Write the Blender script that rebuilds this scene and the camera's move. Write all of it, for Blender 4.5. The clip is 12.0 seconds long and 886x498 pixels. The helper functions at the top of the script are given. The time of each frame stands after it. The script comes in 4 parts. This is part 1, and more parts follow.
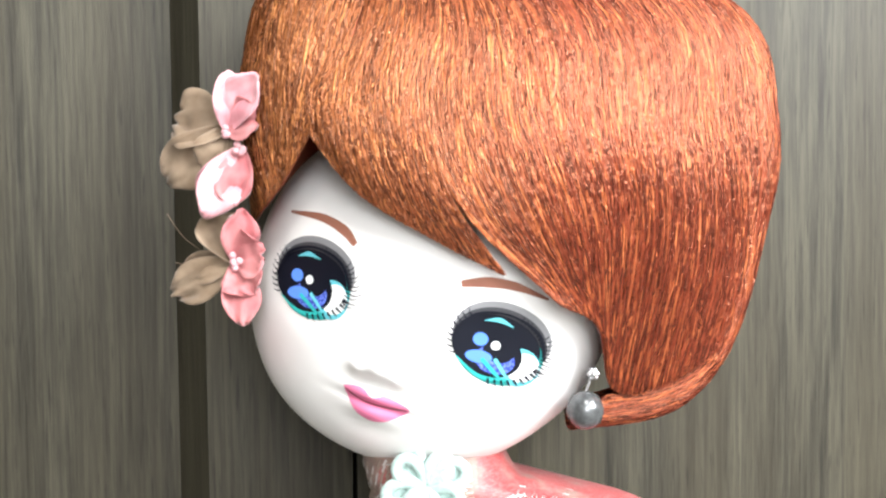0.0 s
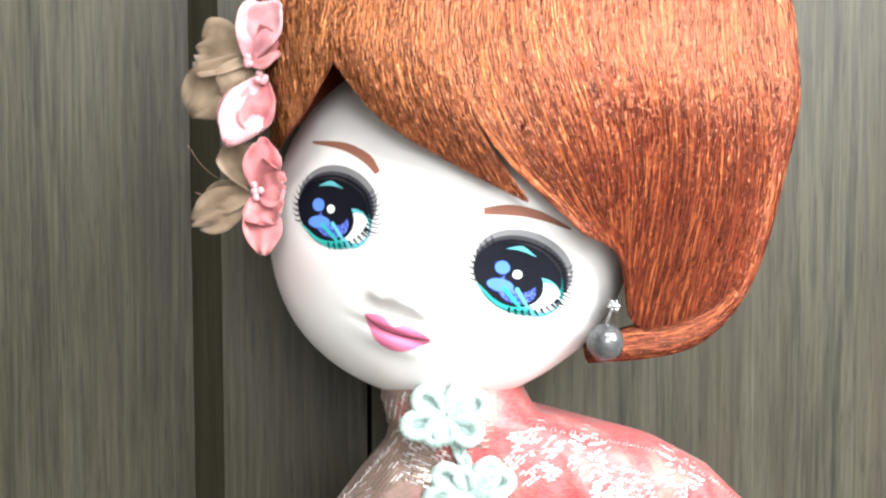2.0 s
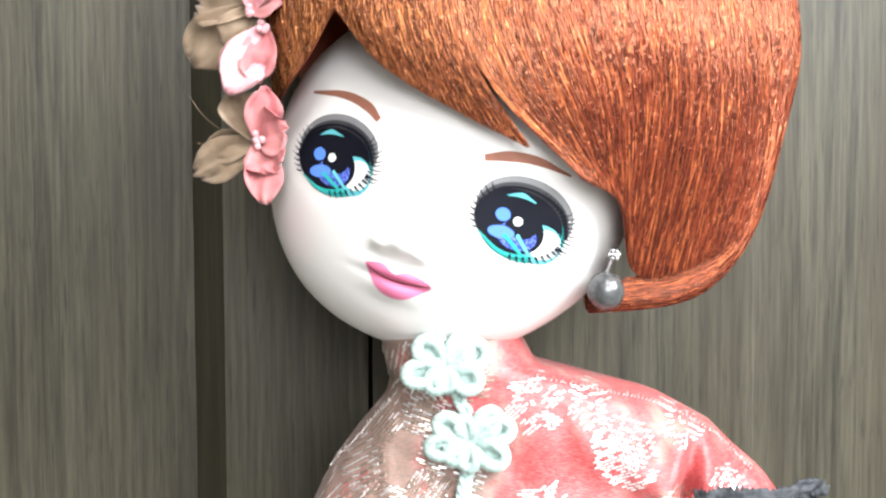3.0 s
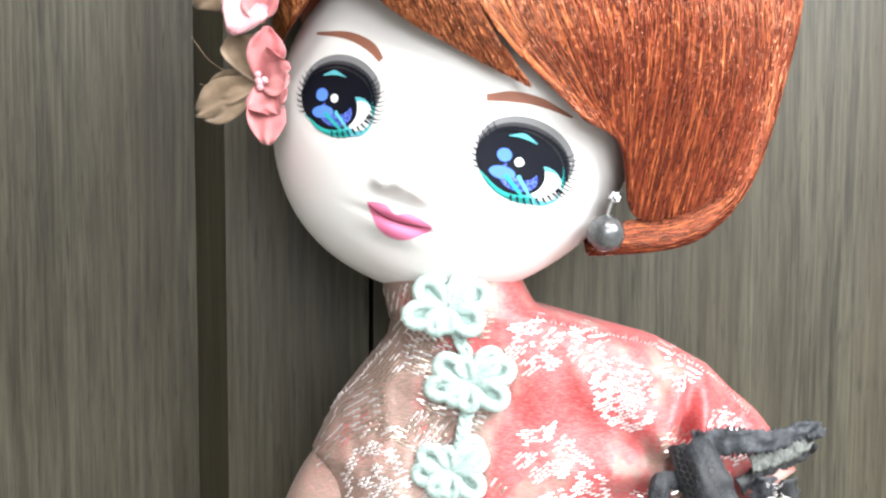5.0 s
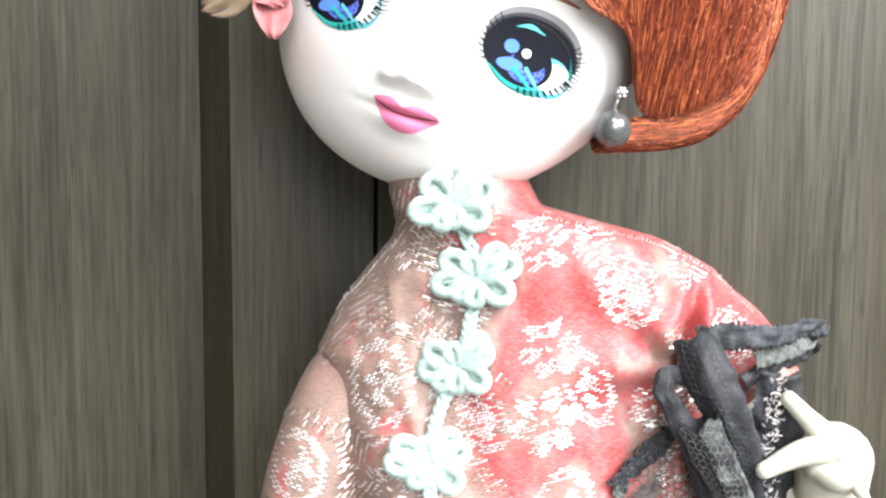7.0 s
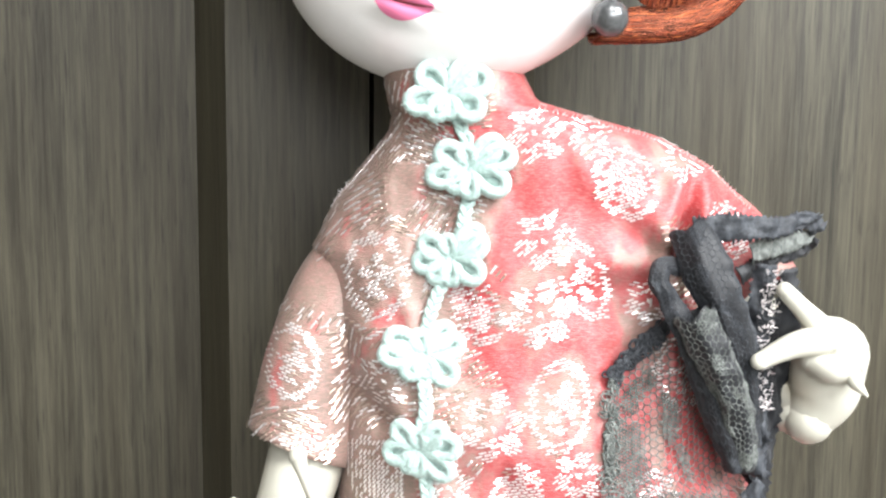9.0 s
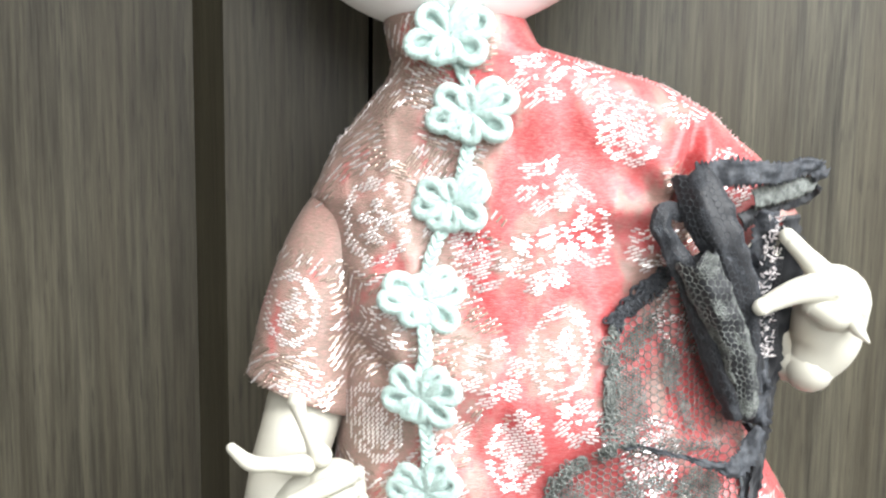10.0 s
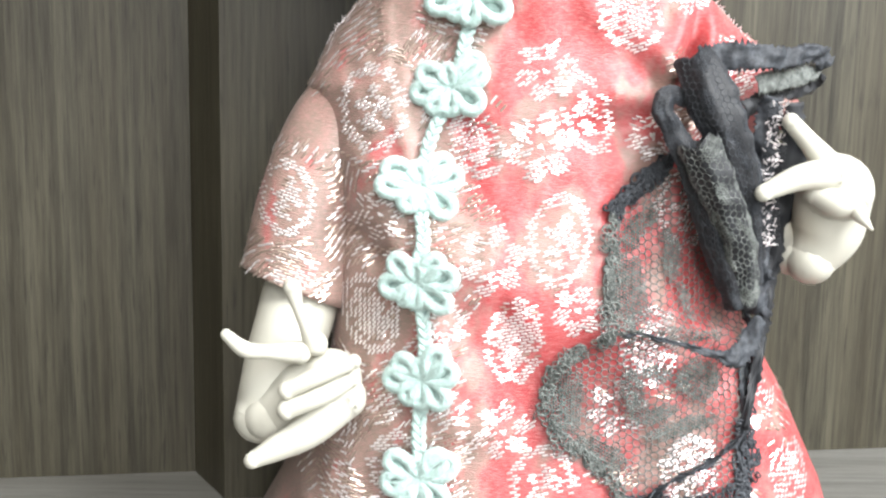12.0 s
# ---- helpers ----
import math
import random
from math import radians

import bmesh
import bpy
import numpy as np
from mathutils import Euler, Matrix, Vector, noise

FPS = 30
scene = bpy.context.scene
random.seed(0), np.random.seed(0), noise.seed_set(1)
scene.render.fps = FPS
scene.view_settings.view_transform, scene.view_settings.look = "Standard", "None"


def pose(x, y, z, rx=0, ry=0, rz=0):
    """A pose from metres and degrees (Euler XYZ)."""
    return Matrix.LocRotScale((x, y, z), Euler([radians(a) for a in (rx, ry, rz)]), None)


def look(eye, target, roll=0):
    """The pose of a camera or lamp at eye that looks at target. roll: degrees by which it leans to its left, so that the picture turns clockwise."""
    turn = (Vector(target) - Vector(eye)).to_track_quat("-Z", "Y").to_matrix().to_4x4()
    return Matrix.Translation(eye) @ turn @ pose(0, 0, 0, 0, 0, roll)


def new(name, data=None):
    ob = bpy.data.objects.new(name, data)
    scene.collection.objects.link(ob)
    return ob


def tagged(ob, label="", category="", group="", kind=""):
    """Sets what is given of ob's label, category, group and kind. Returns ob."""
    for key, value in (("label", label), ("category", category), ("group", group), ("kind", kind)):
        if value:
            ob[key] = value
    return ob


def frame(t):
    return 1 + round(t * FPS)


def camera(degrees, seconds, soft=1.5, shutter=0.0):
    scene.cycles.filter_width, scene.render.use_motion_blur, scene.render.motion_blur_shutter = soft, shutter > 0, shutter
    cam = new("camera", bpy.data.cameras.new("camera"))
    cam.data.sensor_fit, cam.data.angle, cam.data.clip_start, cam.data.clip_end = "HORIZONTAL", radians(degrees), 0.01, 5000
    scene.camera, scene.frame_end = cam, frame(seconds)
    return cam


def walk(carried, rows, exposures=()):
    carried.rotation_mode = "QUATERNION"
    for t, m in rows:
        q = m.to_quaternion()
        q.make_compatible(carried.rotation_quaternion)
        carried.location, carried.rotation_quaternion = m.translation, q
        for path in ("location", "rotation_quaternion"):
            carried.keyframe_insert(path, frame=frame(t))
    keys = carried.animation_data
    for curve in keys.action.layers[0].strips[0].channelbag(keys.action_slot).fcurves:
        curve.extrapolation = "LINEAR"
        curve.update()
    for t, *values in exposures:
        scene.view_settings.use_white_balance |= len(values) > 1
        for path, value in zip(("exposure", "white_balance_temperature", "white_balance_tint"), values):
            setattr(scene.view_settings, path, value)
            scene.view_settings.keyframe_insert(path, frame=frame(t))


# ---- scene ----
cam = camera(44.8, 12.0, soft=2.4)
METRES, EYE, TILT, LEAN, TURN = 0.088, 0.194, -2.9, 0.7, 0.0
ROWS = [
    (0.0, 0.0, 0.0, 0.0, -0.0, 0.0, 0.0),
    (0.5, -0.0144, 0.0017, -0.0491, -0.0, -0.04, -0.13),
    (1.0, -0.0035, 0.003, -0.0849, 0.15, -0.04, -0.12),
    (1.5, -0.023, 0.0031, -0.1061, 0.08, -0.18, -0.34),
    (2.0, -0.0488, 0.0018, -0.1413, -0.08, -0.21, -0.47),
    (2.5, -0.0619, -0.0048, -0.1808, -0.16, -0.31, -0.59),
    (3.0, -0.0469, -0.0048, -0.2476, -0.01, -0.32, -0.49),
    (5.0, -0.0501, -0.0192, -0.3244, -0.04, -1.56, -0.85),
    (5.5, -0.0403, -0.0145, -0.3855, -0.0, -1.67, -0.94),
    (6.0, -0.0453, -0.0187, -0.43, -0.05, -2.03, -1.02),
    (6.5, -0.0622, -0.0212, -0.4788, -0.09, -2.4, -1.13),
    (7.0, -0.0624, -0.0263, -0.4956, -0.07, -2.98, -1.08),
    (9.0, -0.0483, -0.0235, -0.6773, -0.07, -4.39, -1.29),
    (9.5, -0.0412, -0.0153, -0.7202, -0.11, -4.93, -1.34),
    (10.0, -0.0578, -0.0117, -0.7563, -0.32, -5.42, -1.5),
    (10.5, -0.0636, -0.0074, -0.7862, -0.46, -5.77, -1.53),
    (11.0, -0.0723, -0.0024, -0.845, -0.61, -5.94, -1.78),
    (11.5, -0.077, -0.0046, -0.8969, -0.77, -6.25, -1.92),
    (12.0, -0.0648, 0.0021, -0.9573, -0.7, -6.62, -1.9),
]
walk(cam, [(t, pose(0, 0, EYE, TILT, LEAN, TURN) @ pose(METRES * x, METRES * y, METRES * z, 90 + pitch, roll, yaw)) for t, x, y, z, yaw, pitch, roll in ROWS],
     [(0.0, 0.0), (5.0, -0.02), (9.0, -0.08), (12.0, -0.15)])

MM = 0.001

# ---- world and lights ----
world = bpy.data.worlds.new("room_air")
scene.world = world
world.use_nodes = True
world.node_tree.nodes["Background"].inputs[0].default_value = (0.9, 0.95, 1.0, 1)
world.node_tree.nodes["Background"].inputs[1].default_value = 0.02


def area_lamp(name, eye, target, sx, sy, watts, colour):
    data = bpy.data.lights.new(name, "AREA")
    data.shape, data.size, data.size_y, data.energy, data.color = "RECTANGLE", sx, sy, watts, colour
    ob = new(name, data)
    ob.matrix_world = look(eye, target)
    return ob


area_lamp("ceiling_lamp_light", (0.10, -0.65, 1.28), (0.10, -0.65, 0.0), 0.36, 0.36, 17, (1.0, 0.98, 0.95))
# No window is in view: these two lamps are added to brighten doll and wall.
area_lamp("added_east_light", (0.61, -0.30, 0.64), (0.0, 0.24, 0.16), 0.50, 0.50, 25, (0.95, 0.98, 1.0))
area_lamp("added_south_light", (0.25, -1.34, 0.70), (0.02, 0.24, 0.16), 0.68, 0.68, 21, (0.96, 0.98, 1.0))


# ---- materials ----
def material(name, colour=(0.5, 0.5, 0.5), rough=0.5, metal=0.0, spec=0.5):
    m = bpy.data.materials.new(name)
    m.use_nodes = True
    b = m.node_tree.nodes["Principled BSDF"]
    b.inputs["Base Color"].default_value = (*colour, 1)
    b.inputs["Roughness"].default_value = rough
    b.inputs["Metallic"].default_value = metal
    b.inputs["Specular IOR Level"].default_value = spec
    return m


def link(m, a, b):
    m.node_tree.links.new(a, b)


def bsdf(m):
    return m.node_tree.nodes["Principled BSDF"]


def coords(m, scale=(1, 1, 1), turn=(0, 0, 0), shift=(0, 0, 0)):
    t = m.node_tree.nodes.new("ShaderNodeTexCoord")
    p = m.node_tree.nodes.new("ShaderNodeMapping")
    p.inputs["Scale"].default_value = scale
    p.inputs["Rotation"].default_value = turn
    p.inputs["Location"].default_value = shift
    link(m, t.outputs["Object"], p.inputs["Vector"])
    return p.outputs["Vector"]


def noise_of(m, vector, scale, detail=4.0, rough=0.6):
    n = m.node_tree.nodes.new("ShaderNodeTexNoise")
    n.inputs["Scale"].default_value = scale
    n.inputs["Detail"].default_value = detail
    n.inputs["Roughness"].default_value = rough
    link(m, vector, n.inputs["Vector"])
    return n.outputs["Fac"]


def ramp(m, fac, stops):
    r = m.node_tree.nodes.new("ShaderNodeValToRGB")
    while len(r.color_ramp.elements) < len(stops):
        r.color_ramp.elements.new(0.5)
    for e, (pos, col) in zip(r.color_ramp.elements, stops):
        e.position, e.color = pos, (*col, 1)
    link(m, fac, r.inputs["Fac"])
    return r.outputs["Color"]


def blend(m, fac, a, b, how="MIX"):
    n = m.node_tree.nodes.new("ShaderNodeMix")
    n.data_type, n.blend_type = "RGBA", how
    for value, socket in ((fac, n.inputs[0]), (a, n.inputs[6]), (b, n.inputs[7])):
        if isinstance(value, (int, float)):
            socket.default_value = value
        elif isinstance(value, tuple):
            socket.default_value = (*value, 1)
        else:
            link(m, value, socket)
    return n.outputs[2]


def bump(m, height, strength, distance):
    b = m.node_tree.nodes.new("ShaderNodeBump")
    b.inputs["Strength"].default_value = strength
    b.inputs["Distance"].default_value = distance
    link(m, height, b.inputs["Height"])
    link(m, b.outputs["Normal"], bsdf(m).inputs["Normal"])


def wood(name, dark, light, brown, scale, rough=0.5):
    """Laminate printed with a fine wavering grain; scale stretches the noise, small along the grain."""
    m = material(name, light, rough, 0.0, 0.35)
    sway = noise_of(m, coords(m, tuple(min(s, 60) for s in scale)), 1.0, 2.0)
    lean = m.node_tree.nodes.new("ShaderNodeVectorMath")
    lean.operation = "MULTIPLY_ADD"
    link(m, sway, lean.inputs[0])
    lean.inputs[1].default_value = tuple(0.8 if s > 100 else 0.0 for s in scale)
    link(m, coords(m, scale), lean.inputs[2])
    fine = noise_of(m, lean.outputs[0], 1.0, 5.0, 0.7)
    broad = noise_of(m, coords(m, tuple(0.16 * s for s in scale)), 1.0, 3.0, 0.5)
    hue = noise_of(m, coords(m, tuple(0.07 * s for s in scale), shift=(3, 1, 2)), 1.0, 3.0, 0.6)
    ticks = noise_of(m, coords(m, tuple(1.5 * s if s > 100 else 3.0 * s for s in scale)), 1.0, 2.0, 0.5)
    mid = tuple((p + q) / 2 for p, q in zip(dark, light))
    c = ramp(m, fine, [(0.34, dark), (0.50, mid), (0.64, light)])
    c = blend(m, 0.30, c, ramp(m, broad, [(0.35, dark), (0.65, light)]))
    c = blend(m, ramp(m, hue, [(0.42, (0, 0, 0)), (0.66, (0.55, 0.55, 0.55))]), c, brown)
    c = blend(m, ramp(m, ticks, [(0.60, (0, 0, 0)), (0.72, (0.6, 0.6, 0.6))]), c, tuple(0.6 * p for p in dark))
    link(m, c, bsdf(m).inputs["Base Color"])
    bump(m, fine, 0.3, 0.0004)
    return m


WOOD = wood("grey_brown_wood", (0.0145, 0.0125, 0.0078), (0.080, 0.073, 0.050), (0.036, 0.029, 0.0165), (760, 760, 24), 0.5)
FLOORWOOD = wood("grey_floor_wood", (0.10, 0.098, 0.088), (0.20, 0.197, 0.182), (0.145, 0.138, 0.118), (14, 420, 420), 0.4)
GAPDARK = material("dark_joint", (0.02, 0.017, 0.013), 0.8)
PLASTER = material("white_plaster", (0.8, 0.79, 0.77), 0.9)
link(PLASTER, ramp(PLASTER, noise_of(PLASTER, coords(PLASTER), 6.0), [(0.3, (0.76, 0.75, 0.73)), (0.7, (0.82, 0.81, 0.79))]), bsdf(PLASTER).inputs["Base Color"])


# ---- mesh helpers ----
def part(name, bm, mats, parent=None, label="", smooth=True):
    me = bpy.data.meshes.new(name)
    bm.normal_update()
    bm.to_mesh(me)
    bm.free()
    for m in mats if isinstance(mats, (list, tuple)) else [mats]:
        me.materials.append(m)
    if smooth:
        me.polygons.foreach_set("use_smooth", [True] * len(me.polygons))
    ob = new(name, me)
    ob.parent = parent
    return tagged(ob, label)


def raw(name, verts, faces, mats, parent=None, label="", smooth=True, indices=None):
    me = bpy.data.meshes.new(name)
    me.from_pydata(verts, [], faces)
    for m in mats if isinstance(mats, (list, tuple)) else [mats]:
        me.materials.append(m)
    if smooth:
        me.polygons.foreach_set("use_smooth", [True] * len(me.polygons))
    if indices is not None:
        me.polygons.foreach_set("material_index", indices)
    ob = new(name, me)
    ob.parent = parent
    return tagged(ob, label)


def empty(name, place=(0, 0, 0)):
    ob = new(name)
    ob.location = place
    ob.empty_display_size = 0.01
    return ob


def box(bm, lo, hi, bevel=0.0, turn=None):
    m = Matrix.Translation([(a + b) / 2 for a, b in zip(lo, hi)]) @ Matrix.Diagonal([b - a for a, b in zip(lo, hi)] + [1])
    made = bmesh.ops.create_cube(bm, size=1.0, matrix=(turn or Matrix()) @ m)
    if bevel:
        edges = {e for v in made["verts"] for e in v.link_edges}
        bmesh.ops.bevel(bm, geom=list(edges), offset=bevel, segments=2, profile=0.7, affect="EDGES")


def prism(bm, outline, z0, z1):
    """An upright solid over an outline of (x, y), anticlockwise from above."""
    low = [bm.verts.new((x, y, z0)) for x, y in outline]
    top = [bm.verts.new((x, y, z1)) for x, y in outline]
    n = len(outline)
    for i in range(n):
        bm.faces.new((low[i], low[(i + 1) % n], top[(i + 1) % n], top[i]))
    bm.faces.new(top)
    bm.faces.new(low[::-1])


def spline(points, n):
    """n places along a smooth curve through the points."""
    p = np.array(points, float)
    p = np.vstack([2 * p[0] - p[1], p, 2 * p[-1] - p[-2]])
    out = []
    for s in np.linspace(0, len(p) - 3 - 1e-9, n):
        i, f = int(s), s - int(s)
        a, b, c, d = p[i:i + 4]
        out.append(0.5 * (2 * b + (c - a) * f + (2 * a - 5 * b + 4 * c - d) * f * f + (3 * b - a - 3 * c + d) * f ** 3))
    return np.array(out)


def tube(bm, points, radii, sides=8, n=None, cap=True, closed=False, flat=1.0, mat=0):
    """A tube along a smooth curve; radii is one number or a list along it."""
    pts = spline(points, n) if n else np.array(points, float)
    rad = np.interp(np.linspace(0, 1, len(pts)), np.linspace(0, 1, len(np.atleast_1d(radii))), np.atleast_1d(radii))
    rings, up = [], None
    count = len(pts)
    for i in range(count):
        a, b = (pts[i - 1], pts[(i + 1) % count]) if closed else (pts[max(i - 1, 0)], pts[min(i + 1, count - 1)])
        t = Vector(b - a).normalized()
        if up is None:
            up = t.orthogonal().normalized() if abs(t.y) > 0.9 else Vector((0, -1, 0))
        up = (up - t * up.dot(t)).normalized()
        side = t.cross(up)
        rings.append([bm.verts.new(Vector(pts[i]) + float(rad[i]) * (math.cos(k) * side + flat * math.sin(k) * up)) for k in np.linspace(0, 2 * math.pi, sides, endpoint=False)])
    last = count if closed else count - 1
    for i in range(last):
        r0, r1 = rings[i], rings[(i + 1) % count]
        for k in range(sides):
            f = bm.faces.new((r0[k], r0[(k + 1) % sides], r1[(k + 1) % sides], r1[k]))
            f.material_index = mat
    if cap and not closed:
        for ring, s in ((rings[0], -1), (rings[-1], 1)):
            f = bm.faces.new(ring if s < 0 else ring[::-1])
            f.material_index = mat
    return rings


def ellipsoid(bm, m, seg=24, rings=16, mat=0):
    made = bmesh.ops.create_uvsphere(bm, u_segments=seg, v_segments=rings, radius=1.0, matrix=m)
    for f in {f for v in made["verts"] for f in v.link_faces}:
        f.material_index = mat
    return made["verts"]


def thread(verts, faces, a, b, nrm, r):
    a, b, nrm = Vector(a), Vector(b), Vector(nrm)
    side = (b - a).cross(nrm).normalized() * r
    top = nrm.normalized() * r * 1.2
    o = len(verts)
    verts += [tuple(v) for v in (a - side, a + top, a + side, b - side, b + top, b + side)]
    faces += [(o, o + 1, o + 4, o + 3), (o + 1, o + 2, o + 5, o + 4)]


# ---- the room ----
YAW = 8.0
WALL = pose(-0.069, 0.276, 0, 0, 0, YAW)   # the foot of the panelled wall, turned a little to the room


def wall_part(name, bm, mat, label, category="wall"):
    ob = part(name, bm, mat, None, label, smooth=False)
    ob.matrix_world = WALL
    return tagged(ob, label, category, kind="structure")


TOP = 1.30
bm = bmesh.new()
box(bm, (-1.6, 0.0, 0), (0.0, 0.03, TOP))
wall_part("wall_panel_west", bm, WOOD, "flat grey-brown wood panel of the wall behind the doll")
bm = bmesh.new()
box(bm, (0.0895, 0.0, 0), (1.6, 0.03, TOP))
wall_part("wall_panel_east", bm, WOOD, "flat light grey-brown wood panel with upright grain")
bm = bmesh.new()
prism(bm, [(0.0, 0.03), (0.0, 0.0), (0.0088, -0.020), (0.0435, -0.020), (0.0435, 0.03)], 0, TOP)
wall_part("wall_stile_west", bm, WOOD, "bevelled grey-brown wood stile standing proud of the wall")
bm = bmesh.new()
prism(bm, [(0.0447, 0.03), (0.0447, -0.020), (0.0815, -0.020), (0.0895, 0.0), (0.0895, 0.03)], 0, TOP)
wall_part("wall_stile_east", bm, WOOD, "bevelled grey-brown wood stile beside a dark joint")
bm = bmesh.new()
box(bm, (0.0430, 0.004, 0), (0.0452, 0.02, TOP))
wall_part("wall_joint", bm, GAPDARK, "narrow dark joint between two wood stiles", "joint")
bm = bmesh.new()
box(bm, (-1.6, -1.7, -0.03), (1.6, 0.5, 0.0))
tagged(part("floor", bm, FLOORWOOD, None, smooth=False), "grey wood-grain floor board under the doll", "floor", kind="structure")
# Unseen walls with added lamp openings; wood on wall_west cuts its bounce.
for name, lo, hi in (("wall_west", (-1.0, -1.35, 0), (-0.95, 0.3, TOP)), ("wall_south_low", (-1.0, -1.41, 0), (1.0, -1.36, 0.35)), ("wall_south_high", (-1.0, -1.41, 1.05), (1.0, -1.36, TOP)),
                     ("wall_south_a", (-1.0, -1.41, 0.35), (-0.10, -1.36, 1.05)), ("wall_south_b", (0.60, -1.41, 0.35), (1.0, -1.36, 1.05)),
                     ("wall_east_low", (0.64, -1.35, 0), (0.69, 0.45, 0.34)), ("wall_east_high", (0.64, -1.35, 0.98), (0.69, 0.45, TOP)),
                     ("wall_east_a", (0.64, -1.35, 0.34), (0.69, -0.60, 0.98)), ("wall_east_b", (0.64, 0.00, 0.34), (0.69, 0.45, 0.98)),
                     ("ceiling", (-1.0, -1.35, TOP), (1.0, 0.45, TOP + 0.04))):
    bm = bmesh.new()
    box(bm, lo, hi)
    tagged(part(name, bm, WOOD if name == "wall_west" else PLASTER, None, smooth=False), ("unseen low-bounce wood " if name == "wall_west" else "plain white plaster ") + ("ceiling" if name == "ceiling" else "wall") + " of the small room", name.split("_")[0], kind="structure")


# ---- the doll: head, arms and painted face in one mesh ----
SKIN = material("doll_skin", (0.82, 0.80, 0.79), 0.45)
SKIN.node_tree.nodes["Principled BSDF"].inputs["Subsurface Weight"].default_value = 0.0


def blush(m, spots, base, pink):
    """Rouge dabbed on in round soft spots (place, radius, strength)."""
    t = m.node_tree.nodes.new("ShaderNodeTexCoord")
    c = base
    for place, radius, strength in spots:
        d = m.node_tree.nodes.new("ShaderNodeVectorMath")
        d.operation = "DISTANCE"
        d.inputs[1].default_value = place
        link(m, t.outputs["Object"], d.inputs[0])
        r = m.node_tree.nodes.new("ShaderNodeMapRange")
        r.interpolation_type = "SMOOTHSTEP"
        r.inputs["From Min"].default_value, r.inputs["From Max"].default_value = radius, 0
        r.inputs["To Max"].default_value = strength
        link(m, d.outputs["Value"], r.inputs["Value"])
        c = blend(m, r.outputs["Result"], c, pink)
    c = blend(m, ramp(m, noise_of(m, coords(m), 260.0, 3.0), [(0.4, (0, 0, 0)), (0.75, (0.12, 0.12, 0.12))]), c, (0.72, 0.68, 0.62))
    link(m, c, bsdf(m).inputs["Base Color"])


ARM = material("doll_arm", (0.80, 0.77, 0.70), 0.6)
HC = Vector((-2.6, 222.8, 174.4)) * MM
HEAD = Matrix.Translation(HC) @ pose(0, 0, 0, 0, 18, -11)
blush(SKIN, [(HEAD @ (Vector((-25, -19, -17)) * MM), 0.014, 0.30), (HEAD @ (Vector((23, -19, -20)) * MM), 0.015, 0.28),
             (HEAD @ (Vector((-33, -12, 4)) * MM), 0.014, 0.35), (HEAD @ (Vector((0, -20, -29)) * MM), 0.008, 0.12)], (0.83, 0.81, 0.80), (0.85, 0.52, 0.55))
blush(ARM, [(Vector((68, 203, 82)) * MM, 0.007, 0.6)], (0.52, 0.505, 0.435), (0.42, 0.30, 0.14))


def bell(x, z, cx, cz, wx, wz):
    return math.exp(-((x - cx) / wx) ** 2 - ((z - cz) / wz) ** 2)


def face_shape(v):
    """Shapes a unit ball into the head, in millimetres: front is -y."""
    x, y, z = 37.4 * v.x, 29.0 * v.y, 36.6 * v.z
    side = math.hypot(v.x, v.z)
    if z < 0 and side > 1e-6:                              # full, rather square jaw
        c, d = abs(v.x) / side, abs(v.z) / side
        k = 1 + ((c ** 2.2 + d ** 2.2) ** (-1 / 2.2) - 1) * side
        low = min(1, max(0, -1.9 * (v.z + 0.25)))
        low = low * low * (3 - 2 * low)
        x, z = (1 - 0.060 * low) * x * k + 1.2 * v.z, (1 - 0.03 * low) * z * k
        forward = 6.0 * low                  # the jaw's edge lies well forward, and the head tapers behind it
        y = v.y * (29.0 - forward if v.y < 0 else 29.0) - forward
        back = min(1, max(0, (y + forward) / 26))
        x, z = x * (1 - 0.26 * back * min(1, -2 * v.z)), z * (1 - 0.40 * back)
    if v.x > 0 and z < 0:
        x *= 1 - 0.03 * min(1, -v.z * 2)
    if y < 0 and z > 0:                                    # a full forehead under the fringe
        y *= ((abs(v.y) ** 2.7 + abs(v.z) ** 2.7) / (v.y ** 2 + v.z ** 2) ** 1.35) ** (-1 / 2.7)
    if y < 0:
        f = 0.0
        f += 2.3 * bell(x, z, -0.4, -13.4, 2.9, 1.7 if z < -13.4 else 4.2)                         # nose
        f += 1.3 * bell(abs(x + 0.4), z, 4.0, -14.2, 1.7, 1.3)
        f -= 0.5 * bell(x, z, -0.3, -16.9, 5.0, 1.1)
        f += 1.3 * bell(x, z, 0.2, -19.0, 6.0, 1.8) + 1.5 * bell(x, z, 0, -22.5, 5.0, 2.0)           # lips
        f -= 0.9 * bell(x, z, 0, -20.4, 6.5, 0.7)
        f += 1.2 * bell(x, z, 0, -31, 8, 5)                                                      # chin
        f -= 1.3 * bell(abs(x), z, 17.5, -2, 8, 7)                                               # eye hollows
        y -= f
    return Vector((x, y, z))


def head_mesh(bm):
    made = bmesh.ops.create_uvsphere(bm, u_segments=260, v_segments=190, radius=1.0)
    for v in made["verts"]:
        v.co = face_shape(v.co.copy()) * MM


bm = bmesh.new()
head_mesh(bm)
from mathutils.bvhtree import BVHTree
bm.normal_update()
FACE = BVHTree.FromBMesh(bm)


def on_face(x, z, out):
    """The place on the face at head millimetres x, z, lifted by out millimetres."""
    hit, normal, _, _ = FACE.ray_cast(Vector((x, -80, z)) * MM, Vector((0, 1, 0)))
    return hit + normal * out * MM if hit else None


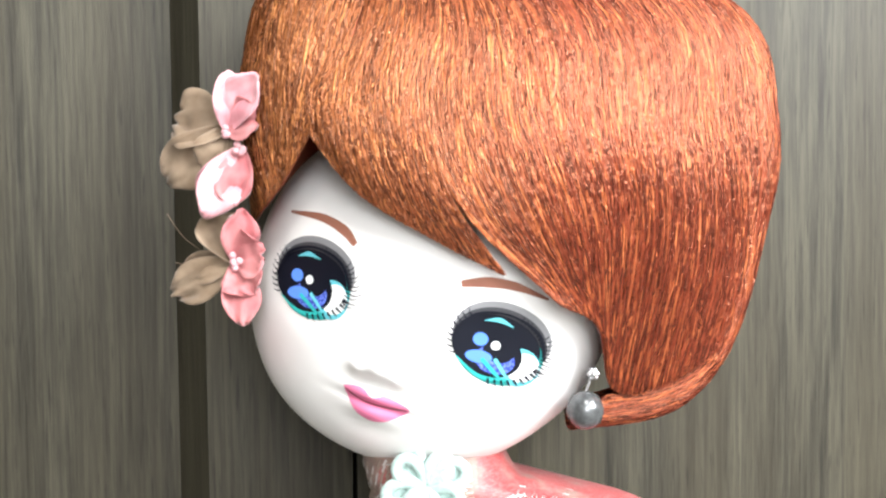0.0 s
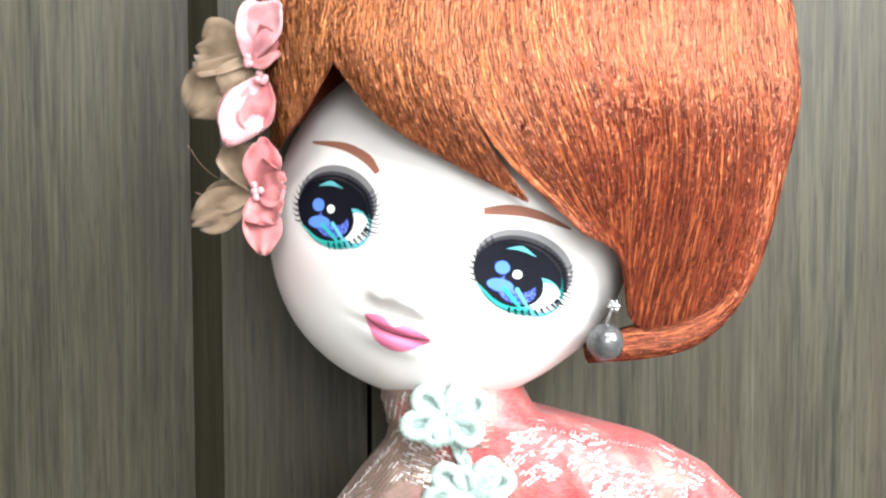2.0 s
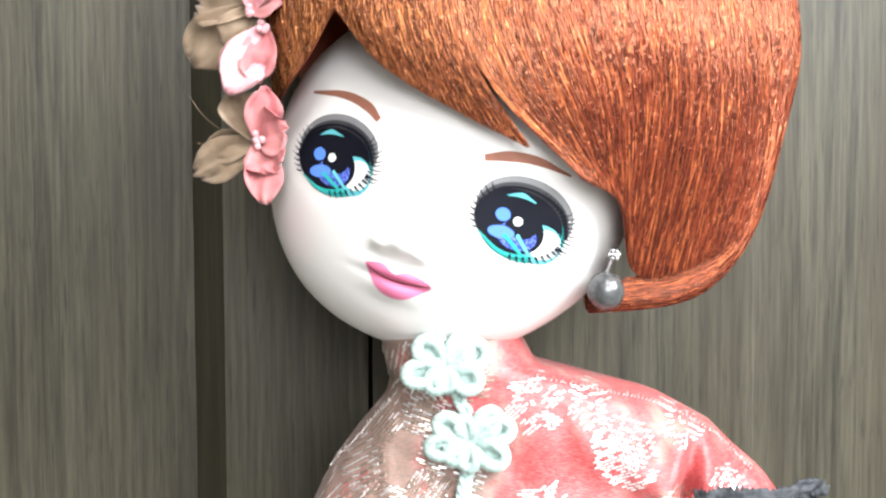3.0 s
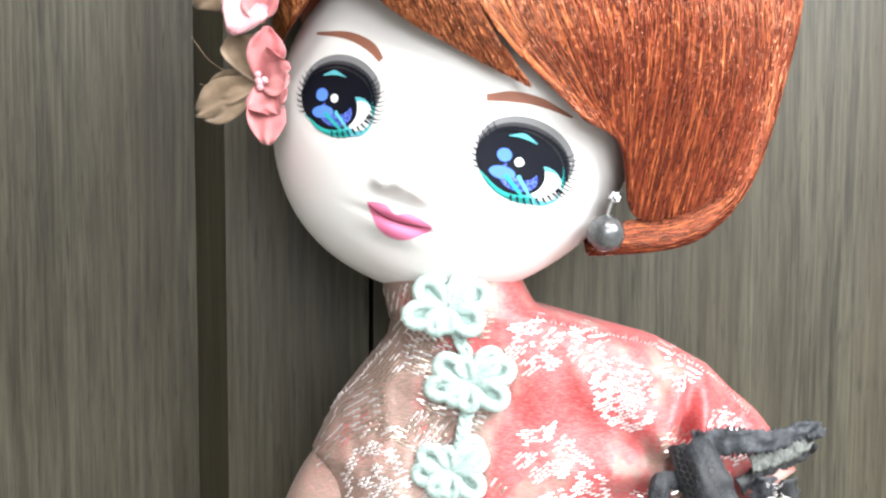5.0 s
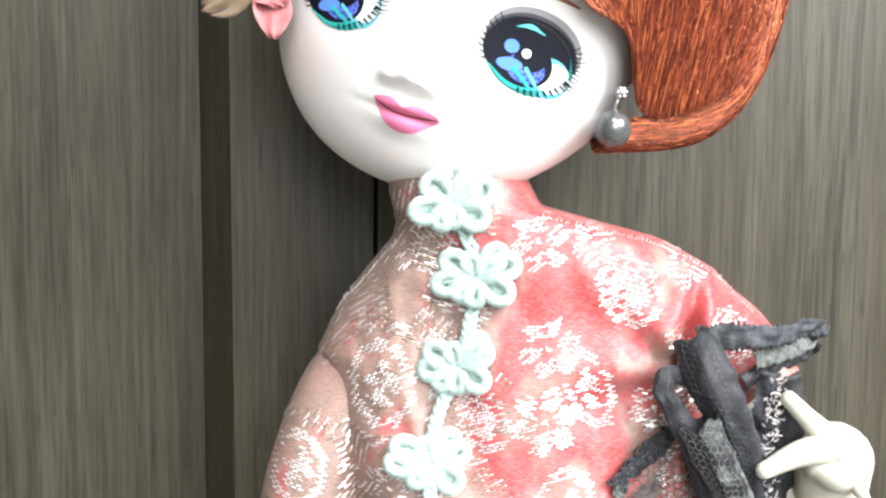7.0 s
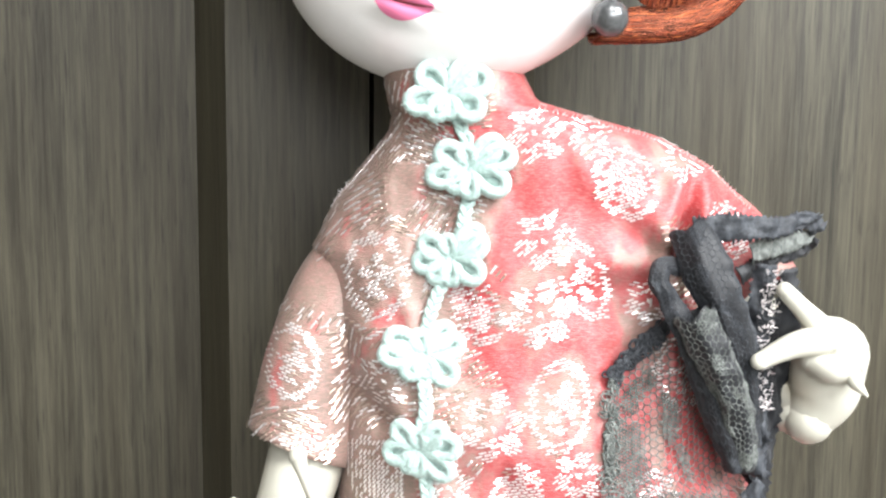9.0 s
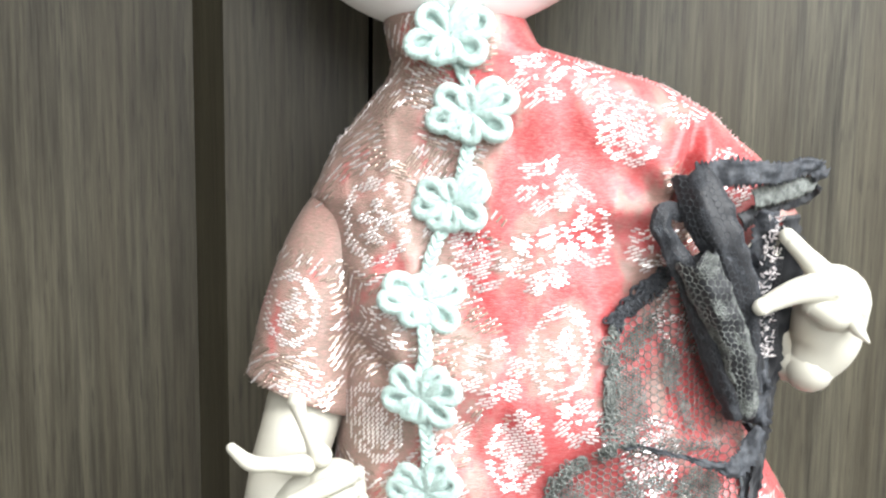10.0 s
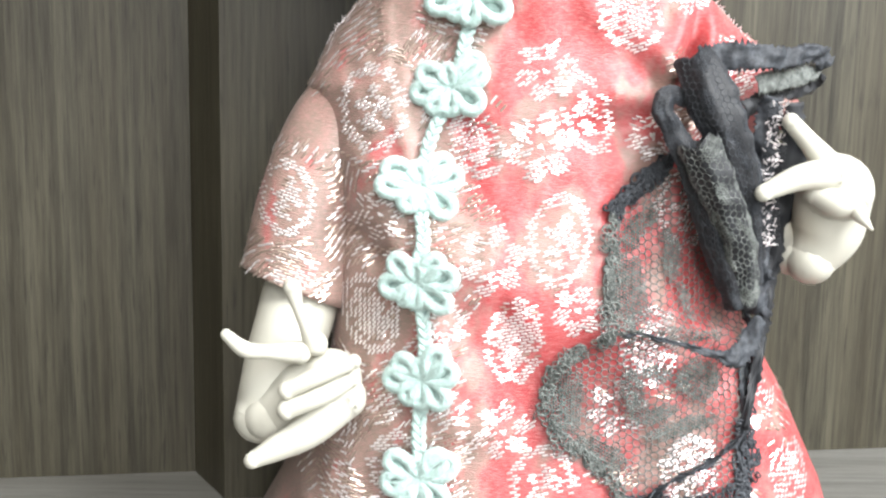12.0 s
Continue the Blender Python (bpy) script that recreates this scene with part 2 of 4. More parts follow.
def decal(bm, outline, out, mat, rings=4):
    """A painted patch on the face: the outline in head millimetres."""
    c = np.mean(outline, axis=0)
    rows = [[bm.verts.new(on_face(*c, out))]]
    for k in range(1, rings + 1):
        rows.append([bm.verts.new(on_face(*(c + (np.array(p) - c) * k / rings), out)) for p in outline])
    n = len(outline)
    for i in range(n):
        j = (i + 1) % n
        bm.faces.new((rows[0][0], rows[1][i], rows[1][j])).material_index = mat
        for k in range(1, rings):
            bm.faces.new((rows[k][i], rows[k + 1][i], rows[k + 1][j], rows[k][j])).material_index = mat


def oval(cx, cz, a, b, turn=0.0, n=36):
    t = np.linspace(0, 2 * math.pi, n, endpoint=False)
    c, s = math.cos(radians(turn)), math.sin(radians(turn))
    return [(cx + a * math.cos(k) * c - b * math.sin(k) * s, cz + a * math.cos(k) * s + b * math.sin(k) * c) for k in t]


def stroke(points, widths, n=14):
    """The outline of a brush stroke of changing width."""
    p = spline(points, n)
    w = np.interp(np.linspace(0, 1, n), np.linspace(0, 1, len(widths)), widths)
    d = np.gradient(p, axis=0)
    d /= np.linalg.norm(d, axis=1)[:, None]
    q = np.stack([-d[:, 1], d[:, 0]], 1) * w[:, None] / 2
    return [tuple(v) for v in np.vstack([p + q, (p - q)[::-1]])]


def ribbon(bm, points, widths, out, mat, n=14):
    p = stroke(points, widths, n)
    up, low = p[:n], p[n:][::-1]
    a = [bm.verts.new(on_face(*v, out)) for v in up]
    b = [bm.verts.new(on_face(*v, out)) for v in low]
    for i in range(n - 1):
        bm.faces.new((a[i], b[i], b[i + 1], a[i + 1])).material_index = mat


PAINTS = [SKIN, ARM]


def paint(name, colour, rough=0.45):
    PAINTS.append(material(name, colour, rough, 0.0, 0.25))
    return len(PAINTS) - 1


P_BLACK = paint("eye_black", (0.004, 0.005, 0.011))
P_LID = paint("lid_grey", (0.055, 0.055, 0.062))
P_LID2 = paint("lid_light_grey", (0.22, 0.22, 0.23))
P_TEAL = paint("eye_teal", (0.03, 0.40, 0.38))
P_CYAN = paint("eye_cyan", (0.13, 0.50, 0.58))
P_BLUE = paint("eye_blue", (0.04, 0.085, 0.48))
P_SKY = paint("eye_sky_blue", (0.10, 0.24, 0.78))
P_WHITE = paint("eye_white", (0.85, 0.88, 0.88))
link(PAINTS[P_BLUE], ramp(PAINTS[P_BLUE], noise_of(PAINTS[P_BLUE], coords(PAINTS[P_BLUE]), 2600.0, 2.0), [(0.42, (0.02, 0.04, 0.30)), (0.60, (0.16, 0.24, 0.75))]), bsdf(PAINTS[P_BLUE]).inputs["Base Color"])
P_BROW = paint("brow_brown", (0.30, 0.125, 0.085))
P_LIP = paint("lip_pink", (0.76, 0.20, 0.35))
P_LINE = paint("lip_line", (0.22, 0.05, 0.06))


def eye(bm, cx, cz, turn, size=1.0):
    def at(x, z):
        c, s = math.cos(radians(turn)), math.sin(radians(turn))
        return cx + size * (x * c - z * s), cz + size * (x * s + z * c)

    def ov(x, z, a, b, t=0.0):
        return oval(*at(x, z), a * size, b * size, turn + t)
    decal(bm, ov(0.2, 2.0, 8.9, 6.6), 0.04, P_LID2)
    decal(bm, ov(0.1, 1.0, 8.5, 6.4), 0.07, P_LID)
    decal(bm, ov(0.8, -1.1, 7.8, 5.9), 0.10, P_TEAL)
    decal(bm, ov(-0.3, 0.0, 8.0, 5.9), 0.13, P_BLACK)
    decal(bm, ov(4.8, -2.5, 3.7, 3.7, -30), 0.16, P_CYAN)
    decal(bm, ov(5.5, -2.3, 2.7, 2.9, -30), 0.19, P_WHITE)
    decal(bm, ov(0.6, -1.6, 4.3, 4.0), 0.22, P_BLACK)
    decal(bm, ov(0.3, -2.4, 3.6, 2.7), 0.25, P_BLUE)
    decal(bm, ov(0.4, -0.4, 2.9, 2.4), 0.28, P_BLACK)
    decal(bm, ov(-2.6, -2.7, 2.4, 1.2, 8), 0.31, P_SKY)
    decal(bm, ov(-3.4, 0.5, 1.35, 1.25), 0.31, P_SKY)
    decal(bm, ov(-0.5, 0.2, 0.85, 0.85), 0.34, P_WHITE)
    ribbon(bm, [at(-3.9, 4.1), at(-1.4, 5.0), at(1.4, 4.5)], [0.1, 1.0, 0.1], 0.34, P_CYAN)
    ribbon(bm, [at(-2.0, -2.9), at(0.8, -4.6), at(2.4, -5.6)], [0.7, 0.7, 0.4], 0.37, P_TEAL, 6)
    ribbon(bm, [at(0.2, -2.2), at(2.4, -4.1), at(3.4, -5.0)], [0.7, 0.6, 0.4], 0.37, P_CYAN, 6)
    ribbon(bm, [at(-6.5, -3.8), at(-1.5, -6.1), at(4.0, -5.4)], [0.2, 0.7, 0.5], 0.37, P_TEAL)
    ribbon(bm, [at(-8.4, -0.5), at(-5.8, 4.6), at(0.0, 6.5), at(6.0, 4.7), at(8.6, 0.0)], [0.3, 0.6, 0.4, 0.6, 0.5], 0.40, P_BLACK, 20)
    for k in range(17):                                   # upper and outer lashes
        a = radians(-22 + 6.0 * k)
        x, z = 8.0 * math.cos(a), 6.2 * math.sin(a)
        l = (3.6 if k % 2 else 2.9) if k < 11 else 1.2
        ribbon(bm, [at(x * 0.97, z * 0.97), at(x + 0.55 * l * math.cos(a - 0.1), z + 0.55 * l * math.sin(a - 0.1)), at(x + l * math.cos(a + 0.25), z + l * math.sin(a + 0.25))], [0.28, 0.18, 0.04], 0.40, P_BLACK, 6)
    for k in range(9):                                    # inner lashes
        a = radians(140 + 9 * k)
        x, z = 8.0 * math.cos(a), 6.2 * math.sin(a)
        ribbon(bm, [at(x, z), at(x * 1.11, z * 1.11 + 0.25), at(x * 1.22, z * 1.22 + 0.8)], [0.34, 0.26, 0.05], 0.40, P_BLACK, 6)
    for k in range(9):                                    # lower lashes
        a = radians(-88 + 8.5 * k)
        x, z = 8.0 * math.cos(a), 6.3 * math.sin(a)
        ribbon(bm, [at(x * 0.98, z * 0.95), at(x * 1.06 + 0.2, z * 1.07), at(x * 1.13 + 0.5, z * 1.16)], [0.45, 0.36, 0.06], 0.40, P_BLACK, 6)


eye(bm, -18.2, -2.2, 8.0)
eye(bm, 18.9, -2.8, -4.0)
ribbon(bm, [(-27.6, 8.6), (-20, 9.9), (-14.5, 9.2), (-11.4, 7.4)], [0.5, 1.5, 1.9, 1.2], 0.05, P_BROW)
ribbon(bm, [(9.6, 6.8), (14.0, 8.4), (19.0, 9.0), (25.0, 8.2)], [1.2, 2.0, 1.6, 0.4], 0.05, P_BROW)
LIPS = [(-6.4, -18.6), (-4.6, -18.0), (-2.4, -17.9), (-0.2, -18.9), (1.8, -18.0), (4.2, -18.2), (6.9, -19.3), (5.2, -21.4), (2.6, -23.2), (0, -23.7), (-2.8, -22.9), (-5.0, -20.8)]
decal(bm, [tuple(p) for p in spline(LIPS + LIPS[:1], 72)[:-1]], 0.10, P_LIP, 14)
ribbon(bm, [(-6.0, -18.9), (-3.2, -20.0), (-0.2, -20.3), (3.2, -20.0), (6.6, -19.4)], [0.15, 0.45, 0.4, 0.5, 0.15], 0.16, P_LINE, 30)
bm.transform(HEAD)

# neck and arms
tube(bm, np.array([(-4, 222, 118), (-4, 221, 140), (-3, 222, 160)]) * MM, np.array([11, 10.5, 11]) * MM, 20, 8, mat=1)


def limb(bm, points, radii, sides=14, n=14, flat=1.0):
    tube(bm, np.array(points, float) * MM, np.array(radii) * MM, sides, n, mat=1, flat=flat)
    for p, r in ((points[0], radii[0]), (points[-1], radii[-1])):
        ellipsoid(bm, Matrix.Translation(np.array(p) * MM) @ Matrix.Diagonal((r * MM, r * MM, r * MM, 1)), 14, 10, 1)


limb(bm, [(-31.5, 216, 74), (-33, 213, 62), (-36.5, 207, 50), (-40, 204, 40)], [6.5, 8.2, 7.2, 5.2], 20)
limb(bm, [(-38, 202, 41), (-31, 201, 45), (-25.4, 200, 49)], [5.0, 7.2, 6.4], 18, flat=0.8)
limb(bm, [(-31, 196.5, 55.5), (-37, 194, 56.3), (-41, 193, 57.0), (-44.5, 193.6, 59.6)], [2.3, 1.4, 1.7, 1.1], 12)
limb(bm, [(-28, 197.5, 57), (-29.8, 196, 61), (-31.2, 195, 65), (-32.2, 195, 68.6)], [2.4, 1.2, 1.1, 1.8], 12)
limb(bm, [(-20.6, 195.6, 54.2), (-27, 192.6, 52.2), (-33.0, 192.4, 49.2)], [1.5, 1.8, 1.7], 12)
limb(bm, [(-21.0, 195.4, 50.6), (-26.5, 192.4, 48.2), (-33.0, 192.2, 45.4)], [1.5, 1.9, 1.9], 12)
limb(bm, [(-22.5, 199, 46), (-29, 195.5, 40.5), (-35, 193.6, 37.4), (-39.6, 192.4, 35.2)], [4.4, 3.6, 2.6, 1.6], 12)
limb(bm, [(52, 218, 104), (61, 214, 90), (66.5, 207, 76)], [6, 6.5, 5.5])
limb(bm, [(68.6, 203.5, 74.5), (71.0, 203, 80), (71.5, 202, 88)], [5.0, 7.0, 7.6], 20, flat=0.85)
limb(bm, [(68, 198, 94), (64.0, 197, 98), (60.3, 196.4, 101.6)], [2.7, 1.9, 1.6], 12)
limb(bm, [(69, 197, 92.0), (62, 195, 91.2), (55.2, 193.6, 88.4)], [3.3, 2.5, 1.6], 12)
limb(bm, [(66.5, 197.5, 88.4), (70, 195.6, 86.6), (74, 196.2, 88)], [2.6, 3.0, 2.6], 12)
limb(bm, [(73.2, 196, 87), (73.6, 193.4, 84.6), (75.6, 192.4, 82.2)], [1.9, 1.5, 0.25], 10, 8)
doll = part("doll", bm, PAINTS)
tagged(doll, "white-faced toy figure with painted blue eyes, head tilted", "doll")


# ---- hair ----
def hair():
    """Glossy synthetic fibre: strands differ in tone, golden towards the parting and deep red at the other side."""
    m = material("copper_hair", (0.2, 0.03, 0.01), 0.25)
    g = m.node_tree.nodes.new("ShaderNodeNewGeometry")
    # The brightest stops also paint highlight specks into a few strands.
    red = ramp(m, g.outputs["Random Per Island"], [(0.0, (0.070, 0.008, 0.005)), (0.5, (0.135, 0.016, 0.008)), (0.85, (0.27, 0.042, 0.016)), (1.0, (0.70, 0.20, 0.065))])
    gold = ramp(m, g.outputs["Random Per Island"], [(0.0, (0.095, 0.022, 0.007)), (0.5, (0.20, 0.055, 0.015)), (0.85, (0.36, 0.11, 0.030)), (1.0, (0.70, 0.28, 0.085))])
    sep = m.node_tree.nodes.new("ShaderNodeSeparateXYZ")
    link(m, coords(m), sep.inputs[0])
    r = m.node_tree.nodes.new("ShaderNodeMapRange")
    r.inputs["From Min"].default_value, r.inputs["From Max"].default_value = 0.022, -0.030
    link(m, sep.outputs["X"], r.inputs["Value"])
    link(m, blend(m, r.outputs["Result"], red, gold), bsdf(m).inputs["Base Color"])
    bsdf(m).inputs["Metallic"].default_value = 0.40
    gloss = m.node_tree.nodes.new("ShaderNodeMapRange")
    gloss.inputs["To Min"].default_value, gloss.inputs["To Max"].default_value = 0.16, 0.36
    link(m, g.outputs["Random Per Island"], gloss.inputs["Value"])
    link(m, gloss.outputs["Result"], bsdf(m).inputs["Roughness"])
    bump(m, noise_of(m, coords(m, (1, 1, 0.34)), 1900.0, 2.0), 0.9, 0.0006)
    bsdf(m).inputs["IOR"].default_value = 2.2
    bsdf(m).inputs["Specular Tint"].default_value = (1.0, 0.60, 0.38, 1)
    return m


HAIR = hair()
HAIRBASE = material("copper_hair_under", (0.23, 0.034, 0.014), 0.36, 0.4)
CROWN = (-9.1, 228.5, 258.5)


def sheet(guides, na, nu):
    """A grid of places between guide curves: na across, nu along."""
    along = np.array([spline(g, nu) for g in guides])
    return np.array([spline(along[:, k], na) for k in range(nu)]).transpose(1, 0, 2) * MM


def strands(grid, count, seed, width, lift, segs=8):
    """Thin ridged strands that run along the sheet: their corners and faces."""
    g = np.random.default_rng(seed)
    na, nu = grid.shape[:2]
    a = g.random(count) * (na - 1.001)
    i = a.astype(int)
    f = (a - i)[:, None, None]
    u0 = g.random(count) * 0.95
    u1 = np.minimum(1, u0 + 0.07 + 0.33 * g.random(count) ** 1.5)
    s = (u0[:, None] + (u1 - u0)[:, None] * np.linspace(0, 1, segs)) * (nu - 1)
    k = np.minimum(s.astype(int), nu - 2)
    h = (s - k)[..., None]
    lo = grid[i[:, None], k] * (1 - h) + grid[i[:, None], k + 1] * h
    hi = grid[i[:, None] + 1, k] * (1 - h) + grid[i[:, None] + 1, k + 1] * h
    p = lo * (1 - f) + hi * f
    t = np.gradient(p, axis=1)
    nrm = np.cross(t, hi - lo)
    nrm /= np.linalg.norm(nrm, axis=2, keepdims=True) + 1e-12
    nrm *= np.where(nrm[:, segs // 2, 1] > 0, -1, 1)[:, None, None]
    side = np.cross(nrm, t)
    side /= np.linalg.norm(side, axis=2, keepdims=True) + 1e-12
    along = np.linspace(0, 1, segs)
    wave = np.sin(along[None] * (3 + 9 * g.random((count, 1))) + 6 * g.random((count, 1)))[..., None]
    p = p + nrm * (lift * (0.2 + 0.9 * g.random((count, 1, 1))) + wave * 0.24 * MM * g.random((count, 1, 1))) + side * np.roll(wave, 3, 1) * 0.30 * MM * g.random((count, 1, 1))
    r = width * (0.6 + 0.8 * g.random((count, 1, 1))) * np.interp(along, [0, 0.15, 0.8, 1], [0.3, 1, 1, 0.25])[None, :, None]
    tilt = 1.3 * (g.random((count, 1, 1)) - 0.5)
    v = np.stack([p + side * r, p + (nrm + side * tilt) * r * 0.9, p - side * r], 2).reshape(-1, 3)
    o = (np.arange(count)[:, None] * segs + np.arange(segs - 1)[None]).reshape(-1) * 3
    faces = np.concatenate([np.stack([o, o + 1, o + 4, o + 3], 1), np.stack([o + 1, o + 2, o + 5, o + 4], 1)])
    return v.tolist(), faces.tolist()


FRINGE = [
    [CROWN, (-20.6, 209.3, 233.9), (-23.4, 199.5, 218.7), (-24.0, 196.1, 210.1), (-23.6, 195.3, 204.5)],
    [CROWN, (-13.6, 202.1, 230.4), (-18.0, 194.7, 214.0), (-17.9, 192.2, 203.7), (-14.6, 192.7, 194.1)],
    [CROWN, (-6.2, 199.1, 229.7), (-9.2, 191.2, 212.5), (-7.3, 189.5, 198.5), (-2.0, 190.9, 186.3)],
    [CROWN, (0.0, 198.0, 229.5), (-1.7, 190.1, 210.4), (1.1, 188.3, 194.4), (10.9, 190.0, 179.6)]]
BOB = [
    [CROWN, (-1.0, 200.0, 229.8), (-2.0, 191.4, 209.0), (3.0, 187.9, 192.0), (20.7, 192.2, 173.9)],
    [CROWN, (12.8, 199.1, 229.8), (17.1, 189.9, 207.1), (22.5, 190.0, 189.2), (28.2, 197.0, 169.2)],
    [CROWN, (28.8, 205.1, 230.4), (33.4, 194.9, 206.3), (35.7, 196.9, 185.8), (32.3, 205.4, 156.1)],
    [CROWN, (40.9, 212.3, 232.6), (46.7, 203.8, 204.6), (47.9, 204.7, 182.1), (43.7, 209.3, 156.6)],
    [CROWN, (49.0, 221.4, 236.3), (59.0, 215.9, 206.2), (61.0, 216.8, 183.5), (56.0, 215.9, 162.6)]]
CURL = [
    [CROWN, (42, 219.4, 236.9), (50.3, 213.0, 206.5), (54.3, 214.8, 183.4), (54.6, 214.8, 164.4), (43.7, 210.4, 156.7), (30.8, 206.3, 154.8)],
    [CROWN, (61.5, 238.5, 236.9), (72.3, 234.1, 208.4), (68.0, 230.0, 183.4), (59.0, 223.0, 161.9), (45.0, 213.5, 150.6), (24.1, 207.0, 148.6)],
    [CROWN, (58.7, 255.7, 240.3), (69.4, 254.1, 209.4), (65.2, 249.8, 184.8), (55.5, 240.5, 163.7), (43.3, 230.1, 154.7), (24.5, 219.9, 150.2)]]
SIDE = [
    [CROWN, (-13, 203.3, 234.8), (-17.0, 196.6, 220.8), (-21.9, 195.6, 212.3), (-24.3, 196.0, 204.6)],
    [CROWN, (-24.9, 209.5, 238.5), (-29.2, 201.6, 221.4), (-29.6, 199.9, 207.4), (-29.2, 199.4, 196.9)],
    [CROWN, (-32.7, 218.4, 238.9), (-38.2, 213.6, 220.9), (-37.9, 209.9, 206.1), (-34.2, 205.1, 191.5)],
    [CROWN, (-36.2, 235.5, 239.1), (-41.5, 232.7, 222.3), (-41.1, 228.9, 206.1), (-38.2, 218.1, 188.4)]]
rng = random.Random(4)
wig = empty("doll_wig", (10 * MM, 235 * MM, 150 * MM))
tagged(wig, "copper-red bobbed wig with a side-swept fringe on the doll", "wig")


def lock(name, guides, label, count, mat, under):
    grid = sheet(guides, 40, 48)
    n = grid.shape[1]
    faces = [(i * n + k, (i + 1) * n + k, (i + 1) * n + k + 1, i * n + k + 1) for i in range(39) for k in range(n - 1)]
    base = raw("hair_cap", [tuple(v) for v in grid.reshape(-1, 3)], faces, under, None)
    solid = base.modifiers.new("thick", "SOLIDIFY")
    solid.thickness, solid.offset = 0.3 * MM, 0
    verts, quads = strands(grid, count, count, 0.105 * MM, 0.48 * MM)
    ob = raw(name, verts, quads, mat, wig, label)
    ob["kind"] = "stuff"
    base.parent = ob
    for o in (ob,):
        o.matrix_parent_inverse = Matrix.Translation(-wig.location)
    return ob


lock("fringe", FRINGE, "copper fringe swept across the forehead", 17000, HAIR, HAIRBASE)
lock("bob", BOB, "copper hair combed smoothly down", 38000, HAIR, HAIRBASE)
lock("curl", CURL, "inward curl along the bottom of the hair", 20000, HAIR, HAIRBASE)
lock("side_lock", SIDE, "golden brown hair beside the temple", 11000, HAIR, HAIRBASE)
bm = bmesh.new()
ellipsoid(bm, Matrix.Translation(Vector((14, 243, 208)) * MM) @ Matrix.Diagonal((52 * MM, 30 * MM, 50 * MM, 1)), 40, 30)
back = part("back_hair", bm, HAIRBASE, wig, "hair over the back of the head")
back.matrix_parent_inverse = Matrix.Translation(-wig.location)


# ---- dress ----
def brocade(name):
    """Satin that runs from taupe pink on one half to coral red on the other, with a fine slanted weave."""
    m = material(name, (0.6, 0.1, 0.1), 0.33)
    t = m.node_tree.nodes.new("ShaderNodeTexCoord")
    sep = m.node_tree.nodes.new("ShaderNodeSeparateXYZ")
    link(m, t.outputs["Object"], sep.inputs[0])
    r = m.node_tree.nodes.new("ShaderNodeMapRange")
    r.inputs["From Min"].default_value, r.inputs["From Max"].default_value = -0.022, 0.012
    link(m, sep.outputs["X"], r.inputs["Value"])
    add = m.node_tree.nodes.new("ShaderNodeMath")
    add.operation = "ADD"
    link(m, r.outputs["Result"], add.inputs[0])
    cloud = noise_of(m, coords(m, (1, 1, 0.7)), 95.0, 4.0)
    spread = m.node_tree.nodes.new("ShaderNodeMapRange")
    spread.inputs["From Min"].default_value, spread.inputs["From Max"].default_value = 0.35, 0.68
    spread.inputs["To Min"].default_value, spread.inputs["To Max"].default_value = -0.75, 0.65
    link(m, cloud, spread.inputs["Value"])
    link(m, spread.outputs["Result"], add.inputs[1])
    c = ramp(m, add.outputs[0], [(0.05, (0.235, 0.172, 0.140)), (0.40, (0.31, 0.190, 0.160)), (0.72, (0.41, 0.095, 0.093)), (1.0, (0.43, 0.052, 0.056))])
    weave = noise_of(m, coords(m, (900, 900, 5200), (0, radians(14), 0)), 1.0, 2.0)
    # The pale pink of the weave also paints in the satin's sheen.
    c = blend(m, ramp(m, weave, [(0.45, (0, 0, 0)), (0.7, (0.5, 0.5, 0.5))]), c, (0.58, 0.28, 0.27))
    link(m, c, bsdf(m).inputs["Base Color"])
    bsdf(m).inputs["Sheen Weight"].default_value = 0.08
    bump(m, weave, 0.5, 0.0003)
    return m


BROCADE = brocade("coral_brocade")
SILVER = material("silver_thread", (0.88, 0.83, 0.83), 0.30, 0.65)
SILVERDULL = material("dull_tan_thread", (0.56, 0.45, 0.385), 0.28, 0.8)
dress = empty("doll_dress", (15 * MM, 220 * MM, 0))
tagged(dress, "coral and taupe brocade dress with silver woven motifs", "dress")
SECTIONS = [(0, -50, 88, 190, 36), (24, -37, 80, 193, 33), (45, -28, 69, 195, 27), (60, -26, 60, 196, 24), (76, -26, 54, 198, 23), (88, -27, 54, 201, 22),
            (97, -30, 56, 202.5, 21), (106, -32.5, 59, 203, 21), (116, -27.5, 59, 204, 19), (124, -21.5, 51, 205, 17), (130, -16.5, 40, 206, 15.5), (133.5, -15.5, 27, 206.5, 14.5), (137, -16.5, 14.5, 206, 13.8), (146, -18, 9.7, 206, 13.5)]


def into(ob, thing):
    ob.parent = thing
    ob.matrix_parent_inverse = Matrix.Translation(-thing.location)
    return ob


def torso_at(z):
    s = np.array(SECTIONS, float)
    return [float(np.interp(z, s[:, 0], s[:, k])) for k in range(1, 5)]


